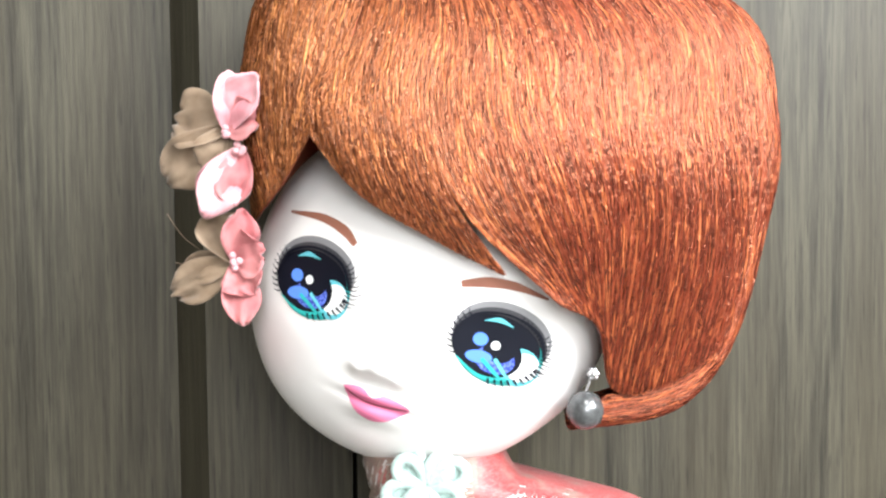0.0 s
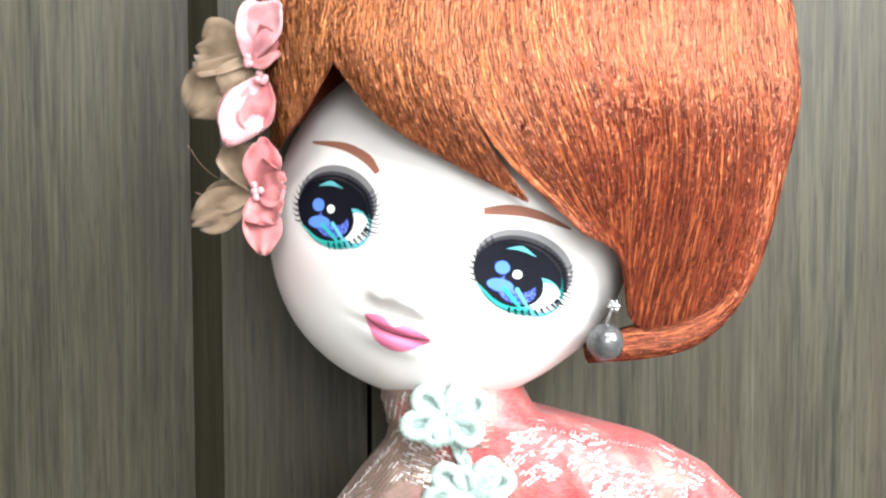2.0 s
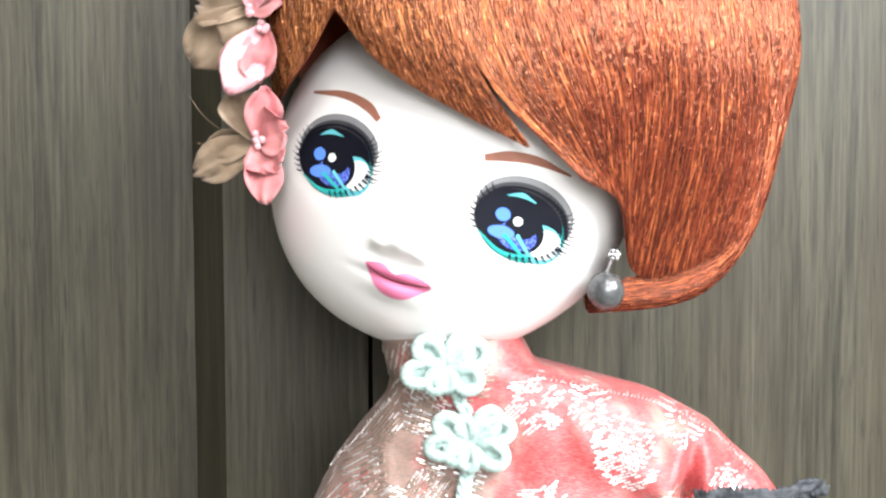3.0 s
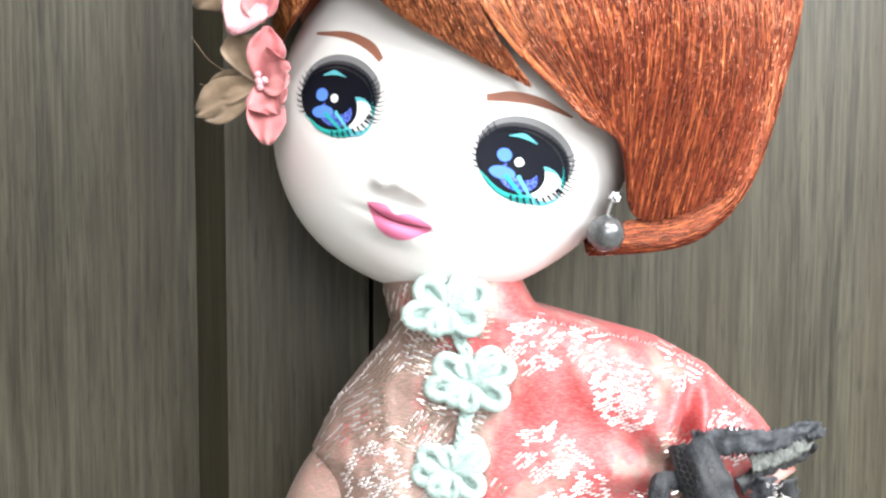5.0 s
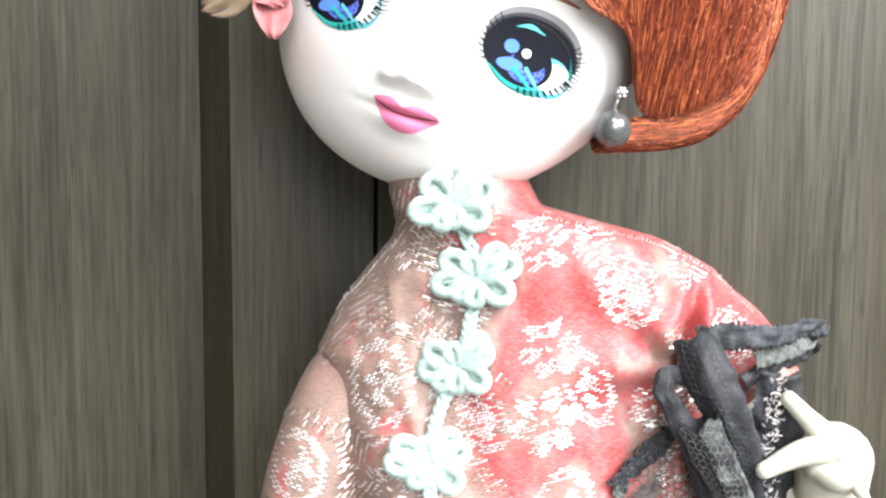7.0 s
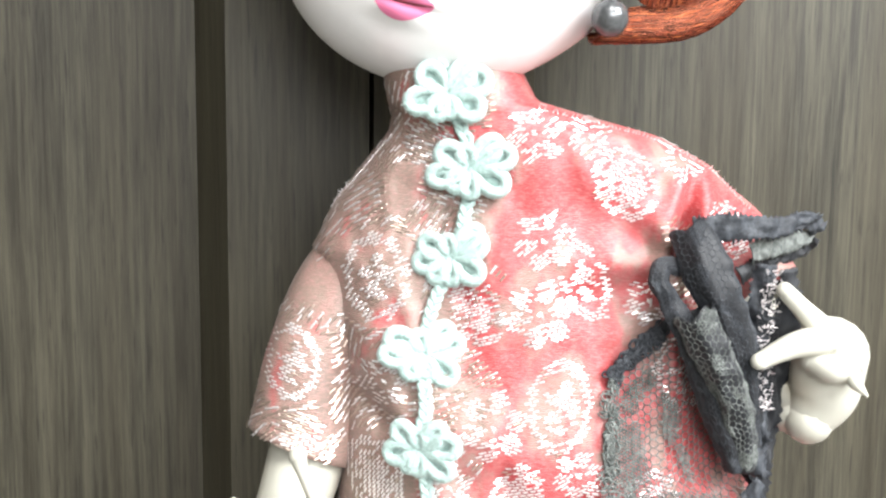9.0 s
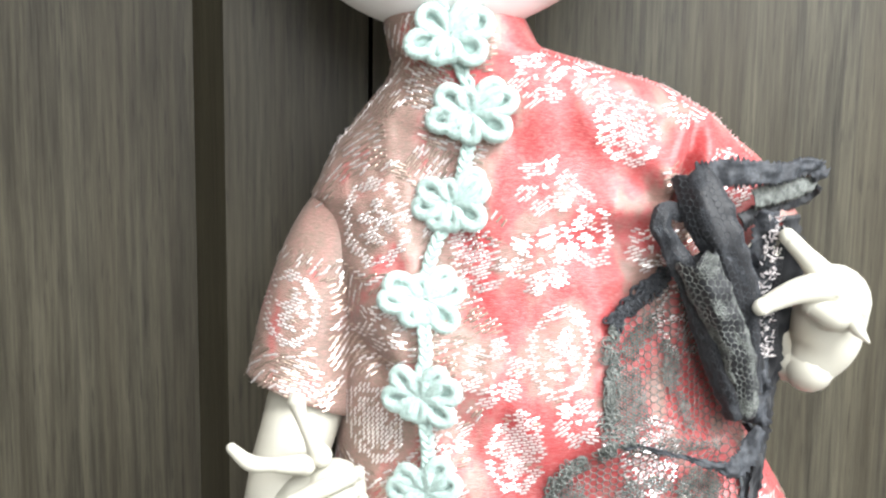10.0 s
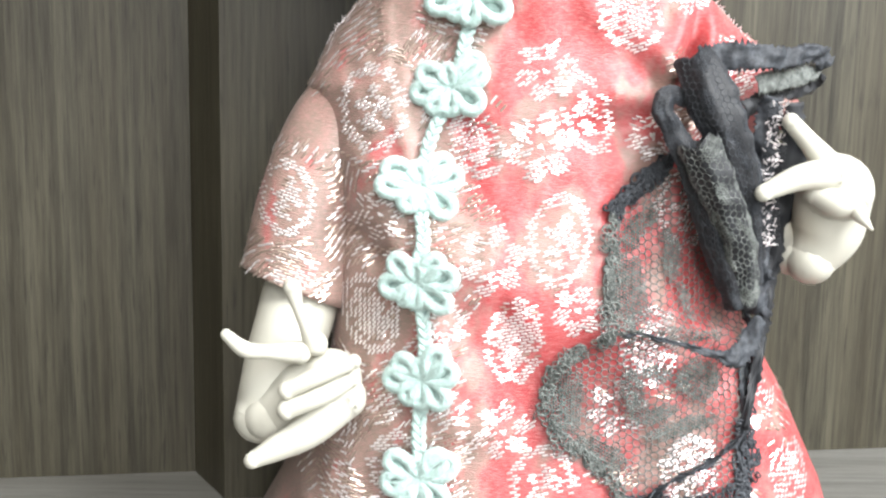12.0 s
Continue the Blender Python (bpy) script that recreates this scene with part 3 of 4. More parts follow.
def folds(x, z):
    """How far the cloth stands out, in millimetres, in soft folds from the shoulder and hips."""
    f = 2.1 * noise.noise(Vector((x * 0.05, 3.1, z * 0.05))) + 0.5 * noise.noise(Vector((x * 0.15, 7.7, z * 0.11)))
    f += 1.7 * (1 - 2 * abs(noise.noise(Vector(((x + 0.55 * z) * 0.055, 2.3, (z - 0.5 * x) * 0.030)))))
    f += 0.6 * noise.noise(Vector((x * 0.33, 1.2, z * 0.20)))
    a = (x - 39.5) - 0.18 * (z - 112)
    f += 2.4 * math.exp(-(a / 2.8) ** 2 - ((z - 110) / 14) ** 2) - 5.0 * math.exp(-((a - 3.6) / 1.7) ** 2 - ((z - 113) / 9) ** 2) + 2.0 * math.exp(-((a - 7.5) / 2.6) ** 2 - ((z - 112) / 10) ** 2)
    reach, way = math.hypot(x - 44, z - 104), math.atan2(z - 104, 44 - x)
    f += 1.1 * math.sin(8 * way + 0.6) * math.exp(-((reach - 17) / 12) ** 2)      # pulled folds that fan out from the arm
    b = (x + 14) + 0.5 * (z - 74)
    f += 1.6 * math.exp(-(b / 4.5) ** 2 - ((z - 74) / 18) ** 2)
    d = ((x + 17.5) * 0.67 + (z - 74.5) * 0.74, (x + 17.5) * 0.74 - (z - 74.5) * 0.67)     # the hollow under the arm
    f -= 4.5 * math.exp(-(d[0] / 3.0) ** 2 - (d[1] / 6.5) ** 2)
    f += 2.0 * math.exp(-((x + 19) / 7) ** 2 - ((z - 93) / 12) ** 2)
    f += 1.5 * math.sin(x * 0.22 + 0.8) * max(0, 1 - z / 60)
    return f


bm = bmesh.new()
rings = []
for z in np.linspace(0, 146, 160):
    x0, x1, front, hd = torso_at(z)
    ring = []
    for k in np.linspace(0, 2 * math.pi, 260, endpoint=False):
        c, s = math.cos(k), math.sin(k)
        px = (x0 + x1) / 2 + (x1 - x0) / 2 * math.copysign(abs(c) ** (0.74 if s < 0 else 0.85), c)
        py = front + hd + hd * math.copysign(abs(s) ** 0.85, s)
        if s < 0:
            py -= folds(px, z) * min(1, -1.5 * s) * min(1, max(0.0, (142 - z) / 20))
        ring.append(bm.verts.new(Vector((px, py, z)) * MM))
    rings.append(ring)
for a, b in zip(rings, rings[1:]):
    for k in range(260):
        bm.faces.new((a[k], a[(k + 1) % 260], b[(k + 1) % 260], b[k]))
bm.normal_update()
shade_trees = [BVHTree.FromBMesh(bm)]
into(part("bodice", bm, BROCADE, dress), dress)
SLEEVES = [([(-16.5, 221, 107), (-25.8, 219, 98), (-31.5, 216.5, 82), (-34.0, 214, 65)], [9, 9.6, 10.2, 11.2], 6.0),
           ([(46, 222, 114), (54, 217, 108), (61, 212, 99)], [10, 9.5, 8], 0.0)]
for pts, rad, slope in SLEEVES:
    bm = bmesh.new()
    rr = tube(bm, np.array(pts) * MM, np.array(rad) * MM, 48, 40, cap=False)
    for i, ring in enumerate(rr):
        for v in ring:
            q = v.co / MM
            v.co.y -= 0.9 * MM * noise.noise(Vector((q.x * 0.12, 1.7, q.z * 0.09)))
            v.co.z += slope * MM * (i / 39) ** 3 * (-(q.x + 34.6) / 11.4) * 0.5
    bm.normal_update()
    shade_trees.append(BVHTree.FromBMesh(bm))
    s = into(part("sleeve", bm, BROCADE, dress), dress)
    so = s.modifiers.new("thick", "SOLIDIFY")
    so.thickness, so.offset = 0.6 * MM, 1.0


def on_dress(x, z, out=0.0):
    """The place and normal on the front of the dress at x, z millimetres."""
    best = None
    for tree in shade_trees:
        hit, normal, _, _ = tree.ray_cast(Vector((x, 120, z)) * MM, Vector((0, 1, 0)))
        if hit and (best is None or hit.y < best[0].y):
            best = (hit, normal if normal.y < 0 else -normal)
    return (best[0] + best[1] * out * MM, best[1]) if best else None


# woven silver motifs: short raised stitches
class Stitches:
    def __init__(self):
        self.verts, self.faces, self.kinds = [], [], []

    def add(self, x, z, length, width, turn, kind=0):
        spot = on_dress(x, z, 0.10)
        if not spot:
            return
        p, nrm = spot
        d = Vector((math.cos(turn), 0, math.sin(turn)))
        d = (d - nrm * d.dot(nrm)).normalized()
        side = nrm.cross(d)
        nrm = (nrm + side * rng.uniform(-0.5, 0.5) + d * rng.uniform(-0.4, 0.4)).normalized()
        l, w = length * MM / 2, width * MM / 2
        b = len(self.verts)
        lift = nrm * 0.12 * MM
        self.verts += [tuple(v) for v in (p - d * l - side * w, p + d * l - side * w, p + d * l + side * w, p - d * l + side * w, p - d * 0.8 * l + lift, p + d * 0.8 * l + lift)]
        self.faces += [(b, b + 1, b + 5, b + 4), (b + 3, b + 4, b + 5, b + 2), (b, b + 4, b + 3), (b + 1, b + 2, b + 5)]
        self.kinds += [kind] * 4


def weave_area(st, cx, cz, reach, slant, keep, pitch=0.62, length=1.9, gap=0.5, dull=0.15):
    """Rows of slanted stitches, staggered like brickwork, wherever keep(x, z) holds within reach of the centre."""
    c, s = math.cos(slant), math.sin(slant)
    count = int(reach / pitch)
    for row in range(-count, count + 1):
        v = row * pitch
        u = -reach + (row % 2) * (length + gap) / 2 + rng.uniform(-0.15, 0.15)
        while u < reach:
            x, z = cx + u * c - v * s, cz + u * s + v * c
            if keep(x, z) and rng.random() < 0.95:
                st.add(x, z, length * rng.uniform(0.85, 1.1), rng.uniform(0.38, 0.47), slant + rng.uniform(-0.06, 0.06), 1 if rng.random() < dull else 0)
            u += length + gap


def motif_oval(st, cx, cz, a, b, turn, slant, full):
    """A medallion: a woven rim, a bare ring and a blossom with bare veins inside."""
    c, s = math.cos(turn), math.sin(turn)

    def keep(x, z):
        p, q = ((x - cx) * c + (z - cz) * s) / a, ((z - cz) * c - (x - cx) * s) / b
        r, w = math.hypot(p, q), math.atan2(q, p)
        if r > 1.0 + 0.05 * math.sin(9 * w):
            return False
        if full:
            return not 0.66 < r < 0.74
        if r > 0.74:
            return True
        return r < 0.56 and q < 0.25 and math.sin(3 * w + 1) > -0.7 or math.hypot(p - 0.1, q - 0.36) < 0.2
    weave_area(st, cx, cz, max(a, b) * 1.1, slant, keep, 0.60, 1.25, 0.22, 0.05)


def motif_flower(st, cx, cz, size, slant):
    """Six rhombic petals of parallel stitches round a small eye."""
    for k in range(6):
        w = k * math.pi / 3 + 0.3
        px, pz = cx + 0.66 * size * math.cos(w), cz + 0.66 * size * math.sin(w)

        def keep(x, z, px=px, pz=pz, w=w):
            p, q = (x - px) * math.cos(w) + (z - pz) * math.sin(w), (z - pz) * math.cos(w) - (x - px) * math.sin(w)
            return (p / (0.36 * size)) ** 2 + (q / (0.27 * size)) ** 2 < 1
        weave_area(st, px, pz, 0.4 * size, slant + 0.4 * math.sin(2 * w), keep, 0.62, 1.5, 0.22, 0.05)
    for j in range(4):
        st.add(cx + rng.uniform(-0.5, 0.5), cz + rng.uniform(-0.5, 0.5), 0.8, 0.4, rng.uniform(0, 3))


st = Stitches()
OVALS = ((30.9, 121, 6.2, 7.6, 0.5, 0.35), (23, 102, 4.6, 8.6, 0.35, 0.2), (18.4, 78, 6.3, 9.2, -0.1, 0.3), (10.2, 58.5, 5.6, 8.6, -0.1, 0.25),
         (-17.8, 102, 6.8, 8.6, 0.1, 0.4), (16.5, 31, 6.5, 7.5, 0, 0.2), (-35, 84, 6, 7.5, 0, -0.3), (43, 84, 6, 8, 0.2, 0.3), (36, 58, 6, 8, 0, 0.3), (-18, 62, 6, 8, 0.3, 0.9),
         (-12, 33, 6, 7, 0, 0.2), (2, 96, 5, 7, 0.4, 0.3), (68, 30, 5, 7, 0.2, 0.5), (45, 34, 6, 7, 0, 0.3), (52, 112, 4, 6, 0.5, 0.4))
FLORETS = ((14.5, 95.5, 7), (5.5, 74, 7), (22, 65, 5), (8.5, 41, 6), (13, 130.5, 6), (36, 98, 5), (-3, 62, 5), (30, 46, 6), (15, 110, 6), (60, 45, 5), (43, 126, 5), (-16, 82, 6), (-27, 48, 5), (-2, 45, 4), (24, 130, 4.5))
for oval_motif in OVALS:
    motif_oval(st, *oval_motif, oval_motif[1] not in (78, 102, 84, 31))
for cx, cz, size in FLORETS:
    motif_flower(st, cx, cz, size, 0.3 + rng.uniform(-0.2, 0.3))
TAKEN = [(cx, cz, max(a, b) + 1.2) for cx, cz, a, b, _, _ in OVALS] + [(cx, cz, size + 0.5) for cx, cz, size in FLORETS]


def bare(x, z):
    return all((x - cx) ** 2 + (z - cz) ** 2 > r * r for cx, cz, r in TAKEN)


LEAVES = [(rng.uniform(-48, 4), rng.uniform(3, 140), rng.choice((0.5, 0.35, -0.3, 0.9, 0.1)), 0.96) for _ in range(120)]
LEAVES += [(rng.uniform(3, 82), rng.uniform(3, 134), rng.choice((0.4, 0.25, 0.6, -0.2)), 0.22) for _ in range(130)]
for number, (cx, cz, slant, chance) in enumerate(LEAVES):       # the ground is filled with leaf-like patches of twill that lean their own way
    if rng.random() > chance:
        continue

    def keep(x, z, cx=cx, cz=cz):
        d = sorted((x - p[0]) ** 2 + (z - p[1]) ** 2 for p in LEAVES)
        own = (x - cx) ** 2 + (z - cz) ** 2
        return own <= d[0] + 1e-9 and math.sqrt(d[1]) - math.sqrt(own) > (0.25 if cx < 1 else 1.2) and own < 42 and bare(x, z)
    weave_area(st, cx, cz, 6.0, slant, keep, 0.60, 1.9, 0.30, 0.55 if cx < 0 else 0.75)
into(raw("woven_thread", st.verts, st.faces, [SILVER, SILVERDULL], dress, "silver threads woven into the cloth", False, st.kinds), dress)["kind"] = "stuff"
edge = bmesh.new()
for k in range(60):                                         # rough glittering seam along the shoulders
    f = k / 59
    for pts in ([(14, 0, 136.5), (28, 0, 133.3), (40, 0, 130), (51, 0, 124), (58, 0, 117)], [(-15.5, 0, 131), (-21.5, 0, 124), (-28.5, 0, 116), (-33.5, 0, 108)]):
        p = spline(pts, 60)[k]
        spot = on_dress(p[0] * 0.985, p[2] - 1.4, 0.2)
        if spot:
            q = np.array(spot[0]) / MM
            a = rng.uniform(0, 6.28)
            tube(edge, np.array([q, q + np.array((math.cos(a), -0.3, abs(math.sin(a)) + 0.2)) * rng.uniform(0.3, 0.9)]) * MM, 0.13 * MM, 4, 3)
into(part("seam_threads", edge, SILVER, dress, "frayed silver seam threads"), dress)["kind"] = "stuff"


# ---- crocheted braid down the front ----
MINT = material("mint_yarn", (0.66, 0.80, 0.76), 0.75)
yarn = noise_of(MINT, coords(MINT, (1, 1, 1)), 1400.0, 3.0)
link(MINT, ramp(MINT, yarn, [(0.3, (0.31, 0.44, 0.41)), (0.7, (0.48, 0.615, 0.58))]), bsdf(MINT).inputs["Base Color"])
bsdf(MINT).inputs["Sheen Weight"].default_value = 0.5
bump(MINT, yarn, 0.8, 0.0004)
braid = empty("braid_trim", (-4 * MM, 200 * MM, 10 * MM))
tagged(braid, "pale mint crocheted braid with looped flowers on the dress", "trim")
LINE = [(-6, 146), (-3.7, 138), (0.9, 124.3), (-0.2, 114), (-2.2, 106.3), (-6.5, 97), (-8.6, 88), (-7.6, 79), (-8.2, 70), (-6.6, 60), (-6.5, 51), (-7.6, 41), (-7.2, 31.6), (-7, 20), (-7, 8)]
flat_line = spline(LINE, 260)
core = []
for x, z in flat_line:
    spot = on_dress(x, min(z, 144), 0.9)
    core.append(np.array(spot[0]))
core = np.array(core)
for phase in (0.0, 2.1, 4.2):
    bm = bmesh.new()
    k = np.linspace(0, 2 * math.pi * 26, len(core)) + phase
    w = core + np.stack([0.95 * np.cos(k), -0.35 - 0.5 * np.sin(k) * np.cos(k), 0.3 * np.sin(k)], 1) * MM
    tube(bm, w, 0.62 * MM, 7)
    into(part("cord", bm, MINT, braid), braid)


def loop_petal(bm, centre, nrm, turn, length, width, thick):
    """A ring of yarn pulled out into a petal."""
    d = Vector((math.cos(turn), 0, math.sin(turn)))
    d = (d - nrm * d.dot(nrm)).normalized()
    side = nrm.cross(d)
    pts = []
    for k in np.linspace(0, 2 * math.pi, 22, endpoint=False):
        u = 0.5 - 0.5 * math.cos(k)
        v = math.sin(k) * (0.55 + 0.45 * u)
        pts.append(np.array(centre + d * (0.8 + u * length) * MM + side * v * width / 2 * MM + nrm * (0.5 + 0.9 * math.sin(math.pi * u * 0.8)) * MM))
    tube(bm, pts, thick * MM, 9, closed=True)
    v = bmesh.ops.create_uvsphere(bm, u_segments=10, v_segments=6, radius=1.0, matrix=Matrix.Translation(centre + d * (0.8 + 0.52 * length) * MM + nrm * 0.45 * MM) @ Matrix.LocRotScale(None, Vector((1, 0, 0)).rotation_difference(d), Vector((0.44 * length, 0.55, 0.36 * width)) * MM))["verts"]


for number, (x, z, scale) in enumerate(((-3.7, 138, 0.95), (0.9, 123.6, 1.0), (-2.4, 106, 0.95), (-8.6, 87.6, 0.95), (-7.9, 69.6, 0.85), (-6.5, 50.8, 0.9), (-7.2, 31.4, 0.9))):
    spot = on_dress(x, z, 0.8)
    flower = into(new("braid_flower", None), braid)
    flower.empty_display_size = 0.01
    fuzz = []
    for a, length, width in ((148, 6.0, 3.6), (187, 6.6, 3.4), (228, 4.2, 3.0), (272, 3.6, 3.0), (322, 6.2, 3.8), (22, 6.6, 4.0), (52, 6.2, 3.4), (100, 3.0, 2.6)):
        if number == 0 and 90 < a < 110:
            continue
        bm = bmesh.new()
        loop_petal(bm, spot[0], spot[1], radians(a + rng.uniform(-9, 9)), 1.12 * scale * length * rng.uniform(0.85, 1.1), 1.34 * scale * width * rng.uniform(0.9, 1.15), 1.2)
        loop = [v.co.copy() for v in bm.verts]
        for _ in range(110):                                # stray fibres of the yarn
            p = rng.choice(loop)
            q = p + Vector((rng.gauss(0, 1), rng.gauss(-0.4, 0.8), rng.gauss(0, 1))).normalized() * rng.uniform(0.5, 1.3) * MM
            fuzz.append((p, q))
        part("petal", bm, MINT, flower)
    hair_v, hair_f = [], []
    for p, q in fuzz:
        thread(hair_v, hair_f, p, q, (0.1, -1, 0.2), 0.035 * MM)
    raw("fuzz", hair_v, hair_f, MINT, flower, "stray fibres of mint yarn", False)["kind"] = "stuff"


# ---- earring ----
PEARL = material("grey_pearl", (0.2, 0.2, 0.21), 0.22, 0.5)
link(PEARL, ramp(PEARL, noise_of(PEARL, coords(PEARL), 900.0, 3.0), [(0.35, (0.09, 0.093, 0.096)), (0.7, (0.17, 0.175, 0.18))]), bsdf(PEARL).inputs["Base Color"])
STEEL = material("bright_wire", (0.7, 0.7, 0.72), 0.2, 1.0)
earring = empty("earring", (26.5 * MM, 203 * MM, 149 * MM))
tagged(earring, "grey pearl earring with a small rhinestone on a wire", "earring")
bm = bmesh.new()
ellipsoid(bm, Matrix.Translation(Vector((26.6, 203.2, 152.6)) * MM) @ Matrix.Diagonal((3.6 * MM, 3.6 * MM, 3.7 * MM, 1)), 32, 20)
into(part("pearl", bm, PEARL, earring), earring)
bm = bmesh.new()
tube(bm, np.array([(26.8, 203.2, 156.0), (27.2, 203, 157.4), (27.6, 203, 158.4)]) * MM, 0.3 * MM, 6, 8)
into(part("wire", bm, STEEL, earring), earring)
bm = bmesh.new()
for k in range(6):
    a = k * math.pi / 3
    ellipsoid(bm, Matrix.Translation(Vector((28.2 + 0.8 * math.cos(a), 203.0, 159.6 + 0.8 * math.sin(a))) * MM) @ Matrix.Scale(0.55 * MM, 4), 8, 6)
ellipsoid(bm, Matrix.Translation(Vector((28.2, 202.6, 159.6)) * MM) @ Matrix.Scale(0.7 * MM, 4), 10, 6)
into(part("rhinestone", bm, STEEL, earring, "tiny silver rhinestone cluster"), earring)


# ---- cloth flowers in the hair ----
def petal_cloth(name, light, dark, alpha=1.0):
    m = material(name, light, 0.7)
    link(m, ramp(m, noise_of(m, coords(m), 170.0, 3.0), [(0.35, dark), (0.65, light)]), bsdf(m).inputs["Base Color"])
    bsdf(m).inputs["Sheen Weight"].default_value = 0.3
    bsdf(m).inputs["Alpha"].default_value = alpha
    return m


PINK = petal_cloth("pink_petal", (0.50, 0.19, 0.19), (0.38, 0.10, 0.11))
PALE = petal_cloth("pale_pink_petal", (0.62, 0.36, 0.38), (0.50, 0.20, 0.23))
SHEER = petal_cloth("sheer_brown_petal", (0.32, 0.23, 0.155), (0.21, 0.14, 0.085), 0.66)


def petal(bm, base, tip, width, cup, seed, roll=0.0):
    """A cupped cloth petal with a wavy rim, from its base to its tip, in millimetres."""
    base, tip = Vector(base), Vector(tip)
    d = (tip - base)
    length = d.length
    d.normalize()
    face = Vector((0.15 + math.sin(roll), -math.cos(roll), 0.2))
    face = (face - d * face.dot(d)).normalized()
    side = d.cross(face)
    nu, nv = 14, 11
    grid = []
    for i in range(nu):
        u = i / (nu - 1)
        w = width * 0.62 * (math.sin(math.pi * min(1, 0.12 + 0.80 * u)) ** 0.8 + 0.02) * (0.55 + 0.55 * u)
        row = []
        for j in range(nv):
            v = 2 * j / (nv - 1) - 1
            reach = u * length * (1 - 0.10 * v * v * u)
            wave = noise.noise(Vector((3 * u, 2.2 * v, seed))) * 2.2 * u + 0.5 * math.sin(9 * v + seed) * u * u
            row.append(bm.verts.new((base + d * reach + side * (v * w) + face * (cup * (v * v) * w * 0.5 + math.sin(u * 2.4) * 0.12 * length + wave)) * MM))
        grid.append(row)
    for i in range(nu - 1):
        for j in range(nv - 1):
            bm.faces.new((grid[i][j], grid[i][j + 1], grid[i + 1][j + 1], grid[i + 1][j]))


FLOWERS = (("pink and sheer brown cloth flower pinned in the hair", (-41.3, 207.9, 207.1), [((-41.0, 205.4, 218.2), 8, PALE, 0.5), ((-34.2, 204.6, 217.2), 8, PALE, -0.4), ((-33.6, 204.2, 209.0), 8, PINK, -0.7), ((-52.0, 212.5, 208.5), 12, SHEER, 0.3), ((-53.8, 212.0, 197.0), 10, SHEER, 0.2), ((-46.6, 208.8, 199.8), 7, SHEER, 0.2)]),
           ("pale pink cloth flower with ruffled petals in the hair", (-38.6, 206.2, 203.0), [((-45.4, 203.2, 190.0), 8, PALE, 0.2), ((-39.6, 203.4, 191.8), 7, PINK, -0.2), ((-47.2, 206.3, 194.6), 6, PALE, 0.5)]),
           ("faded pink and brown cloth flower beside the temple", (-39.8, 206.6, 181.7), [((-38.4, 203.6, 192.0), 7, PINK, 0.2), ((-33.6, 203.4, 184.0), 9, PINK, -0.4), ((-36.4, 204.0, 175.2), 8, PINK, -0.3), ((-38.6, 205.4, 169.2), 7, PINK, 0.1), ((-52.6, 210.3, 175.3), 8, SHEER, 0.2), ((-46.5, 210.0, 190.4), 9, SHEER, 0.3), ((-50.4, 209.2, 179.5), 6, SHEER, 0.5)]))
for number, (label, centre, tips) in enumerate(FLOWERS):
    flower = empty("hair_flower", Vector(centre) * MM)
    tagged(flower, label, "flower", "cloth flowers in the hair")
    for k, (tip, width, mat, roll) in enumerate(tips):
        bm = bmesh.new()
        petal(bm, centre, tip, width, 0.7, 7.3 * number + 1.7 * k, roll)
        p = into(part("petal", bm, mat, flower, "sheer brown petal" if mat is SHEER else ""), flower)
        so = p.modifiers.new("thick", "SOLIDIFY")
        so.thickness = 0.12 * MM
    bm = bmesh.new()
    for k in range(5):
        ellipsoid(bm, Matrix.Translation((Vector(centre) + Vector((rng.uniform(-0.9, 0.9), -1.6, rng.uniform(-1.3, 1.3)))) * MM) @ Matrix.Scale(0.75 * MM, 4), 8, 6)
    into(part("stamens", bm, PALE, flower, "small cream stamens"), flower)
    if number == 2:
        bm = bmesh.new()
        for a, b, c in (((-54.8, 213.1, 190.9), (-51, 211, 186.2), (-46.1, 208.7, 183.0)), ((-52.5, 209.6, 181.4), (-49, 209, 180.6), (-45, 208.4, 180.8))):
            tube(bm, np.array([a, b, c]) * MM, 0.09 * MM, 5, 10)
        into(part("frayed_thread", bm, SHEER, flower), flower)


# ---- black lace shawl ----
LACE = material("black_lace", (0.010, 0.011, 0.014), 0.6)
bsdf(LACE).inputs["Sheen Weight"].default_value = 0.05
LACEGREY = material("grey_green_lace_cloth", (0.17, 0.18, 0.165), 0.7)
link(LACEGREY, ramp(LACEGREY, noise_of(LACEGREY, coords(LACEGREY), 800.0, 3.0), [(0.35, (0.07, 0.077, 0.072)), (0.7, (0.215, 0.23, 0.215))]), bsdf(LACEGREY).inputs["Base Color"])
LACENAVY = material("black_lace_cloth", (0.035, 0.04, 0.05), 0.65)
link(LACENAVY, ramp(LACENAVY, noise_of(LACENAVY, coords(LACENAVY), 900.0, 3.0), [(0.35, (0.016, 0.018, 0.023)), (0.7, (0.062, 0.069, 0.080))]), bsdf(LACENAVY).inputs["Base Color"])
for m in (LACEGREY, LACENAVY):
    bump(m, noise_of(m, coords(m), 2600.0, 2.0), 0.6, 0.0002)
shawl = empty("lace_shawl", (45 * MM, 198 * MM, 30 * MM))
tagged(shawl, "crumpled black lace shawl with hexagonal net over the dress", "shawl")


